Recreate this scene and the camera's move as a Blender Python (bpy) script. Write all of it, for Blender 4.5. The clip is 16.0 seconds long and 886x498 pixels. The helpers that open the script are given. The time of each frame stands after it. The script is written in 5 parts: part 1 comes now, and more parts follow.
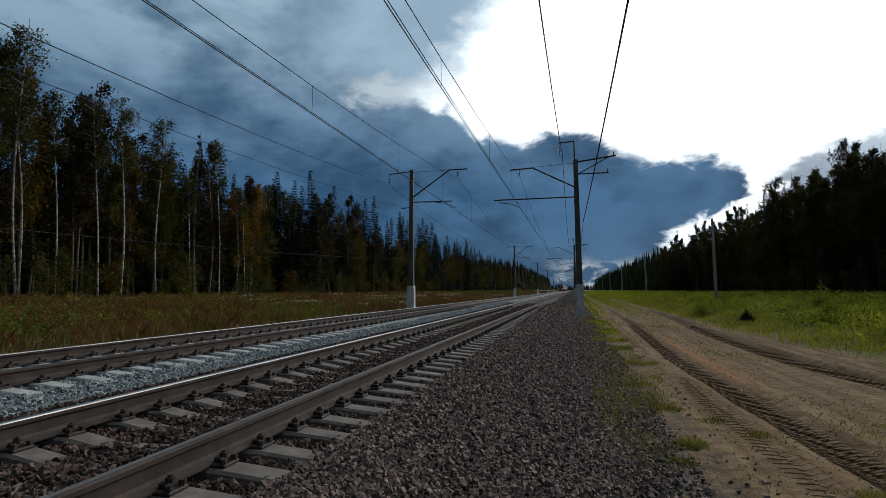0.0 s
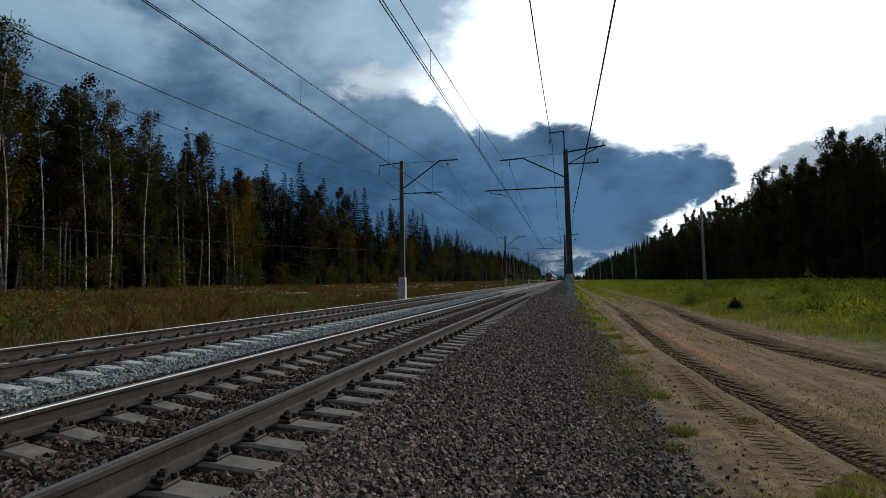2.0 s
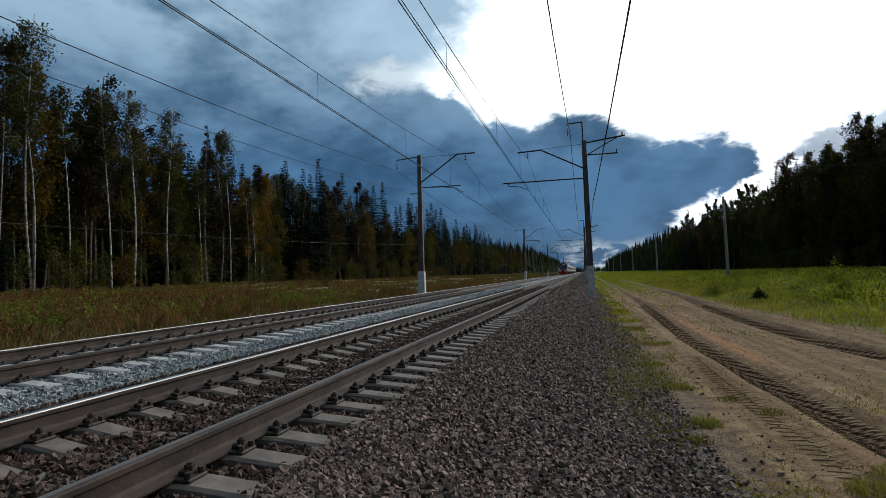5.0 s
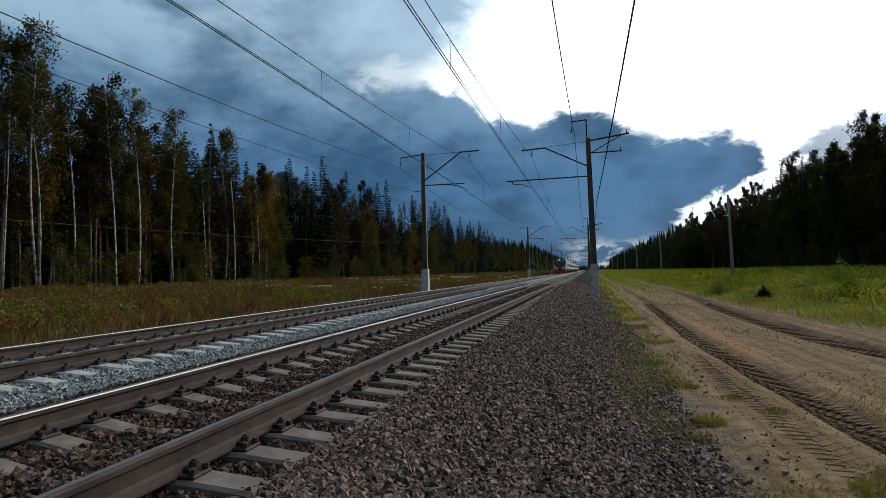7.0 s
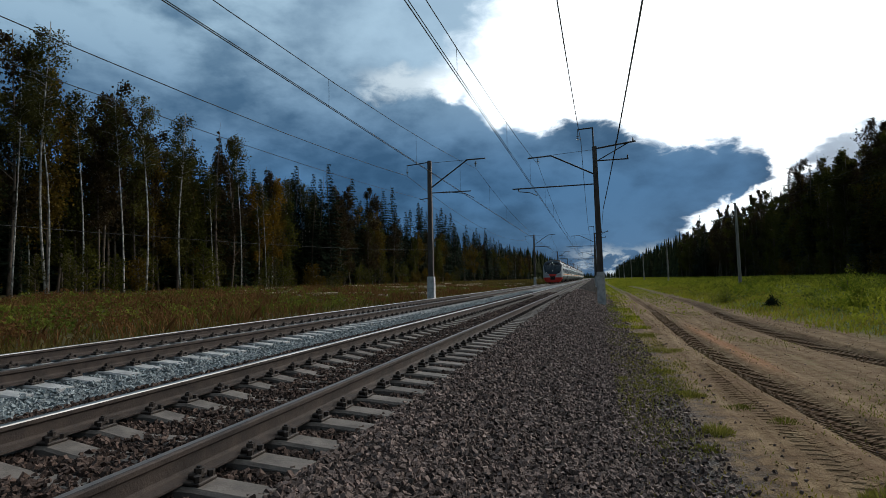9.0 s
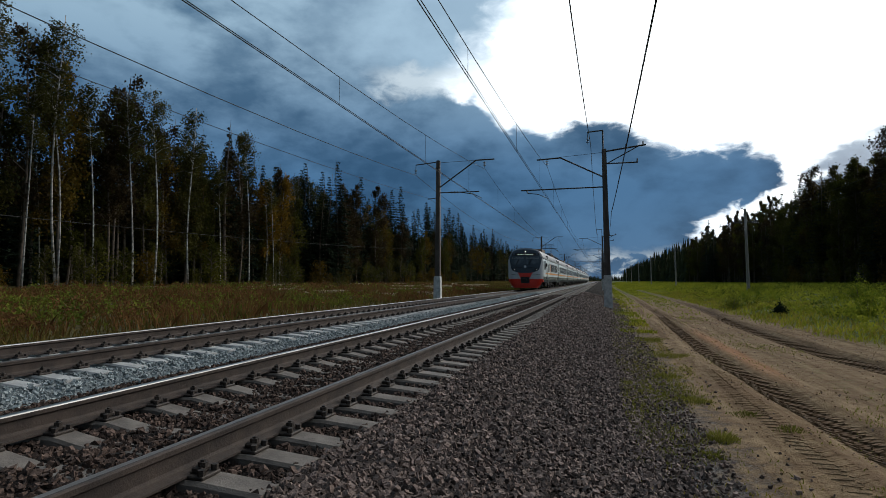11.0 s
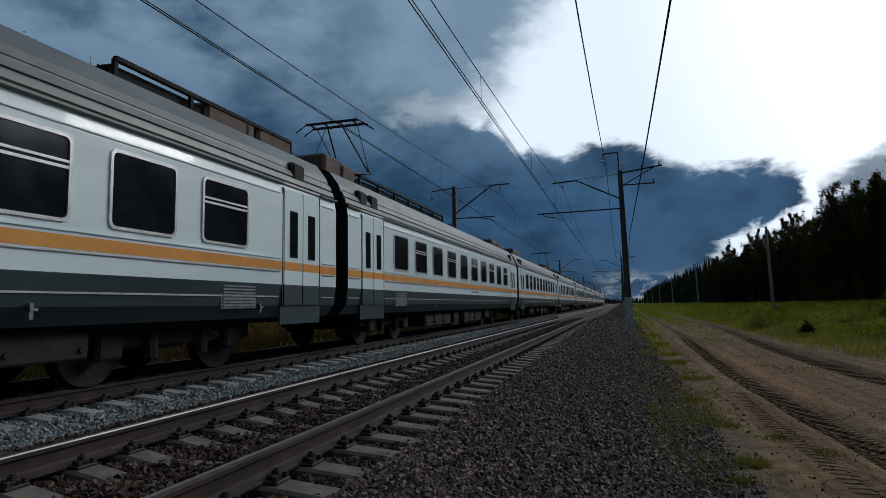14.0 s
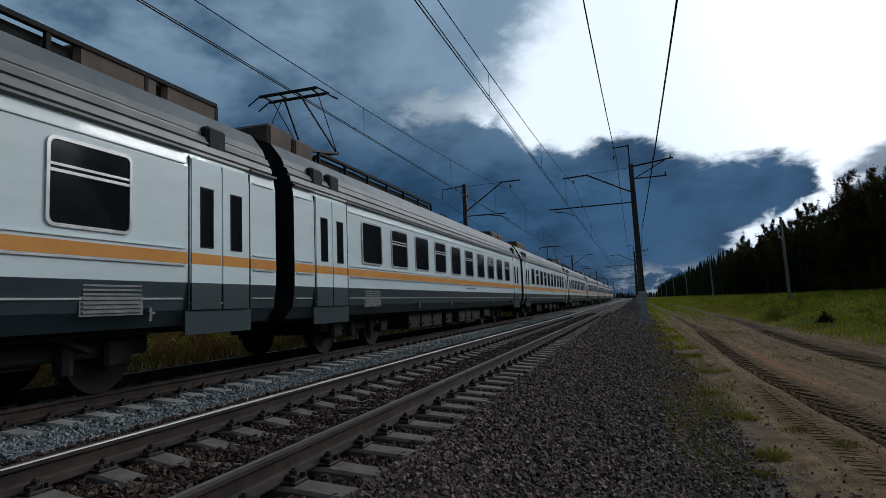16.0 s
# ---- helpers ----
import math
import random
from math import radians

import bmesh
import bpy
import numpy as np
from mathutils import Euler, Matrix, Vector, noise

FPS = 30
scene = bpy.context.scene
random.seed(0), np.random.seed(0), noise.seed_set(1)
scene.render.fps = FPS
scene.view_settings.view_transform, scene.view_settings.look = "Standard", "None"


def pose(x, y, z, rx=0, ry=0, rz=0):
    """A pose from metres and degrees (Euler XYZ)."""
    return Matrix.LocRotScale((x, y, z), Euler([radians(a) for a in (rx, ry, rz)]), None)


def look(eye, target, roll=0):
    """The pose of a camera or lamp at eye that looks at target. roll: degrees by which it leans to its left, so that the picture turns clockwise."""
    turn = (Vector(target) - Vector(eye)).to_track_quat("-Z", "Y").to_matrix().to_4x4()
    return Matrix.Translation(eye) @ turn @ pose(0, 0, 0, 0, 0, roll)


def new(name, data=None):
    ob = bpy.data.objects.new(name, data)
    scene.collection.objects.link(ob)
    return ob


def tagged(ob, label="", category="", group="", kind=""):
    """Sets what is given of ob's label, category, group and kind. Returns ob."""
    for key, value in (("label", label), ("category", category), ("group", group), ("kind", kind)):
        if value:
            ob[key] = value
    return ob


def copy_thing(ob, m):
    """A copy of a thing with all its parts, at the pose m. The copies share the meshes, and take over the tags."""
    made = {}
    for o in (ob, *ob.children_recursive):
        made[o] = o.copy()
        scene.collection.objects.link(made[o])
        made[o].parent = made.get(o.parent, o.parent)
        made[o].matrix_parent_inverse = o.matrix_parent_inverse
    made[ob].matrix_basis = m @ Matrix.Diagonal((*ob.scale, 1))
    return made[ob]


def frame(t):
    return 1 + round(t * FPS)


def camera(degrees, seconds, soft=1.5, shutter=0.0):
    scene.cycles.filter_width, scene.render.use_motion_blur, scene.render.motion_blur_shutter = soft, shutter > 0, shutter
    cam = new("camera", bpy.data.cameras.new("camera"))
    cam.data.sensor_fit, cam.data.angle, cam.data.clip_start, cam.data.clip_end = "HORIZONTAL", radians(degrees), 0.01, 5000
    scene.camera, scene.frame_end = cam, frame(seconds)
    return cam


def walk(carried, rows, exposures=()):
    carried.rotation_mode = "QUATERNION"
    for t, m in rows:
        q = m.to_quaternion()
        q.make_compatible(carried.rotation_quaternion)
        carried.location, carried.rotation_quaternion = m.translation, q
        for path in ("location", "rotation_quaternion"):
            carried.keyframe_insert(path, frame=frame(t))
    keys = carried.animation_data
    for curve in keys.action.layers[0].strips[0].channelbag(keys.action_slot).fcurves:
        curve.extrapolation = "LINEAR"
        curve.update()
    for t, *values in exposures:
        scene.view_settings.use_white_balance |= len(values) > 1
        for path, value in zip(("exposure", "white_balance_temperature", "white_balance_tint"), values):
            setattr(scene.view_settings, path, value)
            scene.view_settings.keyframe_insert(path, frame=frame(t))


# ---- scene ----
# ---- camera: a phone held by hand beside the line, turning slowly ----
EYE = Vector((0.0, 0.0, 1.67))
cam = camera(73.5, 16.0, soft=0.8, shutter=0.0)
TURNS = [(0, 12.38, 3.92, -0.00), (0.5, 11.75, 3.52, -0.05), (1, 11.77, 3.10, -0.24), (1.5, 11.72, 3.08, -0.30), (2, 11.50, 3.05, -0.54),
         (2.5, 11.56, 2.95, -0.79), (3, 12.12, 3.06, -0.90), (3.5, 12.68, 2.81, -1.10), (4, 12.94, 2.74, -1.25),
         (5.2, 13.4, 2.4, -1.28), (6.5, 13.76, 2.15, -1.21), (7, 13.68, 2.27, -1.19), (7.5, 13.84, 2.46, -1.10), (8, 14.02, 2.73, -1.07),
         (8.5, 14.38, 2.98, -1.12), (9, 14.25, 3.01, -1.00), (10.2, 14.65, 3.0, -0.3), (11.5, 15.08, 3.20, 0.45), (12, 15.63, 3.83, 0.25),
         (12.5, 16.09, 4.27, 0.02), (13, 16.21, 4.92, -0.17), (13.5, 16.35, 5.48, -0.72), (14, 16.62, 5.50, -1.00),
         (14.5, 16.85, 5.51, -1.24), (15, 17.58, 5.48, -1.36), (15.5, 17.94, 5.35, -1.95), (16, 17.75, 5.36, -2.23)]


def aimed(yaw, pitch, roll):
    y, p = radians(yaw), radians(pitch)
    return look(EYE, EYE + Vector((-math.sin(y) * math.cos(p), math.cos(y) * math.cos(p), math.sin(p))), roll)


EXPOSURE = -0.18
walk(cam, [(t, aimed(y, p, r)) for t, y, p, r in TURNS],
     exposures=[(0, EXPOSURE - 0.25, 6300, 10), (3.5, EXPOSURE, 6300, 10), (7, EXPOSURE + 0.12, 6300, 10), (9.5, EXPOSURE, 6300, 10),
                (12.4, EXPOSURE - 0.15, 6200, 10), (13.3, EXPOSURE - 0.50, 5850, 10), (13.9, EXPOSURE - 0.92, 5850, 10), (16, EXPOSURE - 0.82, 5850, 10)])

# ---- node helpers ----


def add(nt, kind, inputs=None, operation=None):
    n = nt.nodes.new(kind)
    if operation:
        n.operation = operation
    for k, v in (inputs or {}).items():
        if isinstance(v, bpy.types.NodeSocket):
            nt.links.new(v, n.inputs[k])
        else:
            n.inputs[k].default_value = v
    return n


def maths(nt, op, a, b=0.0, c=0.0, clamp=False):
    n = add(nt, "ShaderNodeMath", {0: a, 1: b, 2: c}, operation=op)
    n.use_clamp = clamp
    return n.outputs[0]


def smooth(nt, v, lo, hi):
    n = nt.nodes.new("ShaderNodeMapRange")
    n.interpolation_type = "SMOOTHSTEP"
    flip = lo > hi
    nt.links.new(v, n.inputs["Value"])
    n.inputs["From Min"].default_value, n.inputs["From Max"].default_value = (hi, lo) if flip else (lo, hi)
    n.inputs["To Min"].default_value, n.inputs["To Max"].default_value = (1.0, 0.0) if flip else (0.0, 1.0)
    return n.outputs[0]


def blend(nt, fac, a, b):
    n = nt.nodes.new("ShaderNodeMix")
    n.data_type = "RGBA"
    for i, v in ((0, fac), (6, a), (7, b)):
        if isinstance(v, bpy.types.NodeSocket):
            nt.links.new(v, n.inputs[i])
        else:
            n.inputs[i].default_value = (*v, 1) if i and len(v) == 3 else v
    return n.outputs[2]


def along_line(nt, v, pts):
    """A value that runs straight from point to point: v is read at the first numbers, the second ones come out."""
    total = pts[0][1]
    for (a, fa), (b, fb) in zip(pts, pts[1:]):
        n = nt.nodes.new("ShaderNodeMapRange")
        nt.links.new(v, n.inputs["Value"])
        for key, value in (("From Min", a), ("From Max", b), ("To Min", 0.0), ("To Max", fb - fa)):
            n.inputs[key].default_value = value
        total = maths(nt, "ADD", n.outputs[0], total)
    return total


# ---- sky: a heavy blue-grey cloud deck with the sun behind a bright break ----
SUN_AZ, SUN_EL = 40.0, 26.0   # degrees right of the line, and up
world = bpy.data.worlds.new("sky")
scene.world = world
world.use_nodes = True
nt = world.node_tree
nt.nodes.clear()
tc = add(nt, "ShaderNodeTexCoord").outputs["Generated"]
sep = add(nt, "ShaderNodeSeparateXYZ", {0: tc})
dx, dy, dz = sep.outputs
az = maths(nt, "MULTIPLY", maths(nt, "ARCTAN2", dx, dy), 57.2958)
el = maths(nt, "MULTIPLY", maths(nt, "ARCSINE", dz), 57.2958)
plane = add(nt, "ShaderNodeCombineXYZ", {0: maths(nt, "MULTIPLY", az, 0.062), 1: maths(nt, "MULTIPLY", el, 0.115), 2: 0.4})
n_big = add(nt, "ShaderNodeTexNoise", {"Vector": plane.outputs[0], "Scale": 1.5, "Detail": 7.0, "Roughness": 0.55}).outputs[0]
n_mid = add(nt, "ShaderNodeTexNoise", {"Vector": plane.outputs[0], "Scale": 3.2, "Detail": 8.0, "Roughness": 0.52, "Distortion": 0.5}).outputs[0]
n_fine = add(nt, "ShaderNodeTexNoise", {"Vector": plane.outputs[0], "Scale": 6.5, "Detail": 9.0, "Roughness": 0.6, "Distortion": 0.4}).outputs[0]
wob = maths(nt, "ADD", maths(nt, "MULTIPLY", maths(nt, "SUBTRACT", n_mid, 0.5), 5.0), maths(nt, "MULTIPLY", maths(nt, "SUBTRACT", n_fine, 0.5), 5.5))
az_w = maths(nt, "ADD", az, maths(nt, "MULTIPLY", wob, 1.0))
el_w = maths(nt, "ADD", el, maths(nt, "MULTIPLY", wob, 0.5))
# the break: above the dark bank, and right of a slanting edge of thinner cloud
edge = maths(nt, "MULTIPLY_ADD", maths(nt, "SUBTRACT", el, 18.0), 0.76, -12.2)
left_edge = smooth(nt, maths(nt, "SUBTRACT", az_w, edge), -5.5, 2.8)
crest = along_line(nt, az, [(-18.0, 18.2), (-12.0, 16.7), (-8.7, 14.4), (-4.9, 13.7), (-0.6, 14.6), (3.9, 13.1), (6.3, 11.8), (12.4, 11.4), (15.0, 10.1)])
bank_top = smooth(nt, maths(nt, "SUBTRACT", el_w, crest), -0.5, 0.9)
bank_end = smooth(nt, az_w, 14.6, 16.0)
open_low = maths(nt, "MULTIPLY", bank_end, smooth(nt, el_w, 6.0, 7.5))
under = maths(nt, "MULTIPLY", smooth(nt, az_w, 7.0, 9.5),
              maths(nt, "MULTIPLY", smooth(nt, maths(nt, "SUBTRACT", maths(nt, "MULTIPLY", az, 0.38), el_w), -2.5, -1.7), smooth(nt, el, 3.0, 4.0)))
second_top = along_line(nt, az, [(16.0, 10.2), (23.5, 12.6), (32.0, 14.5)])
second = maths(nt, "MULTIPLY", maths(nt, "MULTIPLY", smooth(nt, az_w, 16.4, 18.4), smooth(nt, maths(nt, "SUBTRACT", el_w, second_top), 0.6, -0.9)), 0.85)
white = maths(nt, "MULTIPLY", left_edge, maths(nt, "MAXIMUM", bank_top, maths(nt, "MAXIMUM", open_low, under)))
white = maths(nt, "MULTIPLY", white, maths(nt, "SUBTRACT", 1.0, second), clamp=True)
sv = Vector((math.sin(radians(SUN_AZ)) * math.cos(radians(SUN_EL)), math.cos(radians(SUN_AZ)) * math.cos(radians(SUN_EL)), math.sin(radians(SUN_EL))))
dot = add(nt, "ShaderNodeVectorMath", {0: tc, 1: tuple(sv)}, operation="DOT_PRODUCT").outputs["Value"]
white = maths(nt, "MULTIPLY", white, smooth(nt, dot, 0.46, 0.60))
streak = maths(nt, "MULTIPLY", maths(nt, "MULTIPLY", smooth(nt, el_w, 16.6, 18.2), smooth(nt, el_w, 20.6, 19.0)),
               maths(nt, "MULTIPLY", smooth(nt, az_w, -23.0, -19.0), smooth(nt, az_w, -7.0, -11.0)))
horizon = maths(nt, "MULTIPLY", maths(nt, "MULTIPLY", smooth(nt, el_w, 3.6, 2.0), smooth(nt, az_w, -3.0, 1.0)), smooth(nt, n_fine, 0.42, 0.56))
# the grey deck: darker low down, paler high up and to the left
deck_t = maths(nt, "ADD", smooth(nt, n_big, 0.36, 0.66), maths(nt, "MULTIPLY", maths(nt, "SUBTRACT", n_mid, 0.5), 0.9))
deck_t = maths(nt, "ADD", deck_t, maths(nt, "MULTIPLY", maths(nt, "SUBTRACT", n_fine, 0.5), 0.30), clamp=True)
height_t = smooth(nt, el, 8.0, 27.0)
deck_dark = blend(nt, height_t, (0.028, 0.092, 0.190), (0.125, 0.235, 0.355))
deck_pale = blend(nt, height_t, (0.076, 0.195, 0.365), (0.44, 0.63, 0.77))
deck = blend(nt, deck_t, deck_dark, deck_pale)
thin = maths(nt, "MULTIPLY", smooth(nt, dot, 0.34, 0.72), smooth(nt, maths(nt, "SUBTRACT", el_w, crest), -1.0, 3.5))
deck = blend(nt, maths(nt, "MULTIPLY", thin, 0.75), deck, (0.52, 0.72, 0.88))
deck = blend(nt, maths(nt, "MULTIPLY", streak, 0.85), deck, (0.80, 0.92, 0.98))
deck = blend(nt, maths(nt, "MULTIPLY", horizon, 0.85), deck, (0.62, 0.70, 0.74))
# brightness of the break grows towards the hidden sun
glow = smooth(nt, dot, 0.80, 1.0)
bright = blend(nt, glow, (1.95, 2.06, 2.10), (3.0, 2.95, 2.8))
cloud = blend(nt, white, deck, bright)
behind = smooth(nt, dy, 0.1, -0.4)
cloud = blend(nt, behind, cloud, (0.11, 0.17, 0.23))
nishita = nt.nodes.new("ShaderNodeTexSky")
nishita.sky_type, nishita.sun_disc = "NISHITA", False
nishita.sun_elevation, nishita.sun_rotation = radians(SUN_EL), radians(SUN_AZ)
out = add(nt, "ShaderNodeOutputWorld")
bg_sky = add(nt, "ShaderNodeBackground", {"Color": nishita.outputs[0], "Strength": 0.05})
bg_cloud = add(nt, "ShaderNodeBackground", {"Color": cloud, "Strength": 1.0})
mixed = add(nt, "ShaderNodeMixShader", {0: 0.93, 1: bg_sky.outputs[0], 2: bg_cloud.outputs[0]})
nt.links.new(mixed.outputs[0], out.inputs[0])

sun = new("sun", bpy.data.lights.new("sun", "SUN"))
sun.data.energy, sun.data.angle, sun.data.color = 1.25, radians(10), (1.0, 0.93, 0.82)
sun.matrix_world = look(sv * 100, (0, 0, 0))

# ---- materials ----


def material(name, c1, c2, scale=3.0, rough=0.8, bump=0.0, bump_scale=None, metal=0.0, fine=None, space="world", spec=0.5,
             stretch=(1, 1, 1), island=0.0, obrandom=0.0, leaf=0.0, dist=0.02, coat=0.0):
    m = bpy.data.materials.new(name)
    m.use_nodes = True
    t = m.node_tree
    b = t.nodes["Principled BSDF"]
    pos = add(t, "ShaderNodeNewGeometry").outputs["Position"] if space == "world" else add(t, "ShaderNodeTexCoord").outputs["Object"]
    pos = add(t, "ShaderNodeVectorMath", {0: pos, 1: stretch}, operation="MULTIPLY").outputs[0]
    big = add(t, "ShaderNodeTexNoise", {"Vector": pos, "Scale": scale, "Detail": 6.0, "Roughness": 0.6}).outputs[0]
    small = add(t, "ShaderNodeTexNoise", {"Vector": pos, "Scale": scale * 9.0, "Detail": 4.0}).outputs[0]
    f = maths(t, "ADD", smooth(t, big, 0.3, 0.7), maths(t, "MULTIPLY", maths(t, "SUBTRACT", small, 0.5), 0.7), clamp=True)
    if island:
        r = add(t, "ShaderNodeNewGeometry").outputs["Random Per Island"]
        f = maths(t, "ADD", maths(t, "MULTIPLY", f, 1 - island), maths(t, "MULTIPLY", r, island))
    if obrandom:
        r = add(t, "ShaderNodeObjectInfo").outputs["Random"]
        f = maths(t, "ADD", maths(t, "MULTIPLY", f, 1 - obrandom), maths(t, "MULTIPLY", r, obrandom))
    col = blend(t, f, c1, c2)
    if fine:
        col = blend(t, smooth(t, small, 0.62, 0.72), col, fine)
    t.links.new(col, b.inputs["Base Color"])
    b.inputs["Roughness"].default_value = rough
    b.inputs["Metallic"].default_value = metal
    b.inputs["Specular IOR Level"].default_value = 0.04 if leaf else spec
    b.inputs["Coat Weight"].default_value = coat
    if rough > 0.25 and not leaf:
        t.links.new(maths(t, "ADD", maths(t, "MULTIPLY", small, 0.25), rough - 0.12, clamp=True), b.inputs["Roughness"])
    if bump:
        h = add(t, "ShaderNodeTexNoise", {"Vector": pos, "Scale": bump_scale or scale * 6, "Detail": 5.0, "Roughness": 0.65}).outputs[0]
        bn = add(t, "ShaderNodeBump", {"Strength": bump, "Distance": dist, "Height": h})
        t.links.new(bn.outputs[0], b.inputs["Normal"])
    if leaf:
        tr = add(t, "ShaderNodeBsdfTranslucent", {"Color": col})
        ms = add(t, "ShaderNodeMixShader", {0: leaf, 1: b.outputs[0], 2: tr.outputs[0]})
        t.links.new(ms.outputs[0], t.nodes["Material Output"].inputs[0])
    return m


M = {}
M["stone"] = material("crushed_stone", (0.010, 0.0068, 0.0055), (0.262, 0.188, 0.156), 9.0, 0.75, 0.6, 60, island=0.85, spec=0.18)
M["stone_dark"] = material("oil_stained_stone", (0.008, 0.0055, 0.0045), (0.150, 0.101, 0.080), 7.0, 0.8, 0.6, 60, island=0.8, spec=0.10)
M["stone_pale"] = material("pale_crushed_stone", (0.075, 0.088, 0.092), (0.34, 0.375, 0.37), 9.0, 0.85, 0.6, 60, island=0.75)
# bed colour blackened to stand for shade in the gaps between stones
M["bed"] = material("ballast_bed_gap_shade", (0.005, 0.004, 0.0035), (0.026, 0.020, 0.017), 14.0, 0.95, 1.0, 30, fine=(0.10, 0.082, 0.072), dist=0.05, spec=0.05)
M["bed_pale"] = material("pale_ballast_bed", (0.07, 0.08, 0.085), (0.24, 0.26, 0.27), 14.0, 0.95, 1.0, 30, fine=(0.34, 0.36, 0.37), dist=0.05, spec=0.1)
M["concrete"] = material("sleeper_concrete", (0.070, 0.057, 0.047), (0.185, 0.155, 0.130), 6.0, 0.9, 0.4, 50, obrandom=0.35)
M["concrete_pale"] = material("pale_sleeper_concrete", (0.24, 0.235, 0.225), (0.42, 0.41, 0.39), 6.0, 0.9, 0.4, 50, obrandom=0.35)
M["rail_side"] = material("rusty_rail", (0.020, 0.013, 0.010), (0.054, 0.037, 0.028), 5.0, 0.75, 0.3, 60, metal=0.2)
M["rail_head"] = material("polished_rail", (0.26, 0.24, 0.22), (0.46, 0.44, 0.42), 3.0, 0.33, metal=1.0, stretch=(6, 0.15, 6))
# same rail steel, toned down for heads that mirror no bright sky
M["rail_no_glint"] = material("rail_head_no_glint", (0.10, 0.085, 0.075), (0.17, 0.15, 0.135), 3.0, 0.5, metal=0.55, stretch=(6, 0.15, 6))
M["fastener"] = material("oily_fastener", (0.018, 0.014, 0.012), (0.06, 0.045, 0.035), 30.0, 0.6, 0.3, 80, metal=0.4)
M["mast"] = material("mast_steel", (0.055, 0.045, 0.04), (0.13, 0.105, 0.09), 2.5, 0.7, 0.3, 40, stretch=(1, 1, 0.3), metal=0.2)
M["mast_base"] = material("whitewashed_concrete", (0.36, 0.36, 0.35), (0.62, 0.62, 0.60), 4.0, 0.85, 0.3, 40)
M["dark_steel"] = material("dark_steel", (0.025, 0.024, 0.024), (0.07, 0.065, 0.06), 8.0, 0.6, metal=0.5)
M["wire"] = material("wire_copper", (0.02, 0.02, 0.021), (0.045, 0.043, 0.041), 5.0, 0.75, metal=0.1, spec=0.2)
M["insulator"] = material("insulator_glass", (0.05, 0.06, 0.06), (0.10, 0.11, 0.11), 8.0, 0.15)
M["post_wood"] = material("weathered_post", (0.16, 0.145, 0.13), (0.33, 0.31, 0.28), 3.0, 0.9, 0.5, 30, stretch=(4, 4, 0.4))
M["bark_birch"] = material("birch_bark", (0.07, 0.062, 0.054), (0.46, 0.44, 0.40), 1.6, 0.85, 0.3, 20, stretch=(1, 1, 2.2), fine=(0.03, 0.028, 0.025))
M["bark_dark"] = material("dark_bark", (0.05, 0.038, 0.028), (0.13, 0.10, 0.075), 3.0, 0.95, 0.6, 20)
M["leaf_birch"] = material("birch_leaves", (0.0225, 0.0238, 0.0066), (0.0800, 0.0736, 0.0166), 0.35, 0.7, island=0.28, leaf=0.35)
M["leaf_autumn"] = material("autumn_leaves", (0.0331, 0.0252, 0.0053), (0.1472, 0.0928, 0.0115), 0.25, 0.7, island=0.28, leaf=0.35)
M["leaf_green"] = material("green_leaves", (0.0265, 0.0318, 0.0053), (0.0992, 0.0928, 0.0141), 0.3, 0.7, island=0.28, leaf=0.35)
M["leaf_gold"] = material("golden_leaves", (0.0713, 0.0428, 0.0057), (0.2480, 0.1364, 0.0124), 0.3, 0.7, island=0.28, leaf=0.35)
M["leaf_bare"] = material("sparse_brown_leaves", (0.0225, 0.0166, 0.0093), (0.0608, 0.0416, 0.0179), 0.4, 0.8, island=0.28, leaf=0.3)
M["needles"] = material("spruce_needles", (0.008, 0.014, 0.009), (0.026, 0.038, 0.019), 0.6, 0.8, island=0.5, leaf=0.1)
M["far_leaf"] = material("far_woods_green", (0.016, 0.024, 0.012), (0.055, 0.058, 0.022), 0.15, 0.85, island=0.4, leaf=0.1)
M["grass_right"] = material("meadow_grass", (0.075, 0.120, 0.010), (0.42, 0.40, 0.040), 0.35, 0.7, island=0.35, leaf=0.4)
M["herb"] = material("dull_green_herbs", (0.045, 0.070, 0.010), (0.200, 0.205, 0.030), 0.4, 0.75, island=0.4, leaf=0.35)
M["verge"] = material("thin_verge_grass", (0.085, 0.092, 0.016), (0.30, 0.275, 0.055), 0.8, 0.75, island=0.45, leaf=0.35)
M["straw"] = material("yellowing_grass", (0.14, 0.13, 0.018), (0.40, 0.32, 0.055), 0.5, 0.75, island=0.4, leaf=0.4)
M["grass_left"] = material("withered_grass", (0.042, 0.044, 0.012), (0.185, 0.130, 0.036), 0.3, 0.8, island=0.4, leaf=0.35)
M["weed"] = material("dry_brown_weed", (0.070, 0.034, 0.014), (0.21, 0.105, 0.038), 0.5, 0.8, island=0.5, leaf=0.3)
M["log"] = material("cut_wood", (0.25, 0.18, 0.11), (0.50, 0.40, 0.27), 4.0, 0.85, 0.3, 30)


# the two deep wheel ruts of the sandy road: distance along the line, distance beside it
RUT_NEAR = [(4.0, 2.80), (9.0, 2.54), (15.0, 2.38), (21.0, 2.50), (32.0, 2.78), (60.0, 3.0)]
RUT_FAR = [(8.0, 5.75), (12.0, 5.30), (15.0, 4.95), (20.0, 4.90), (25.0, 5.00), (35.0, 5.55), (60.0, 6.1)]


def rut(bends, y):
    return np.interp(y, [p[0] for p in bends], [p[1] for p in bends])


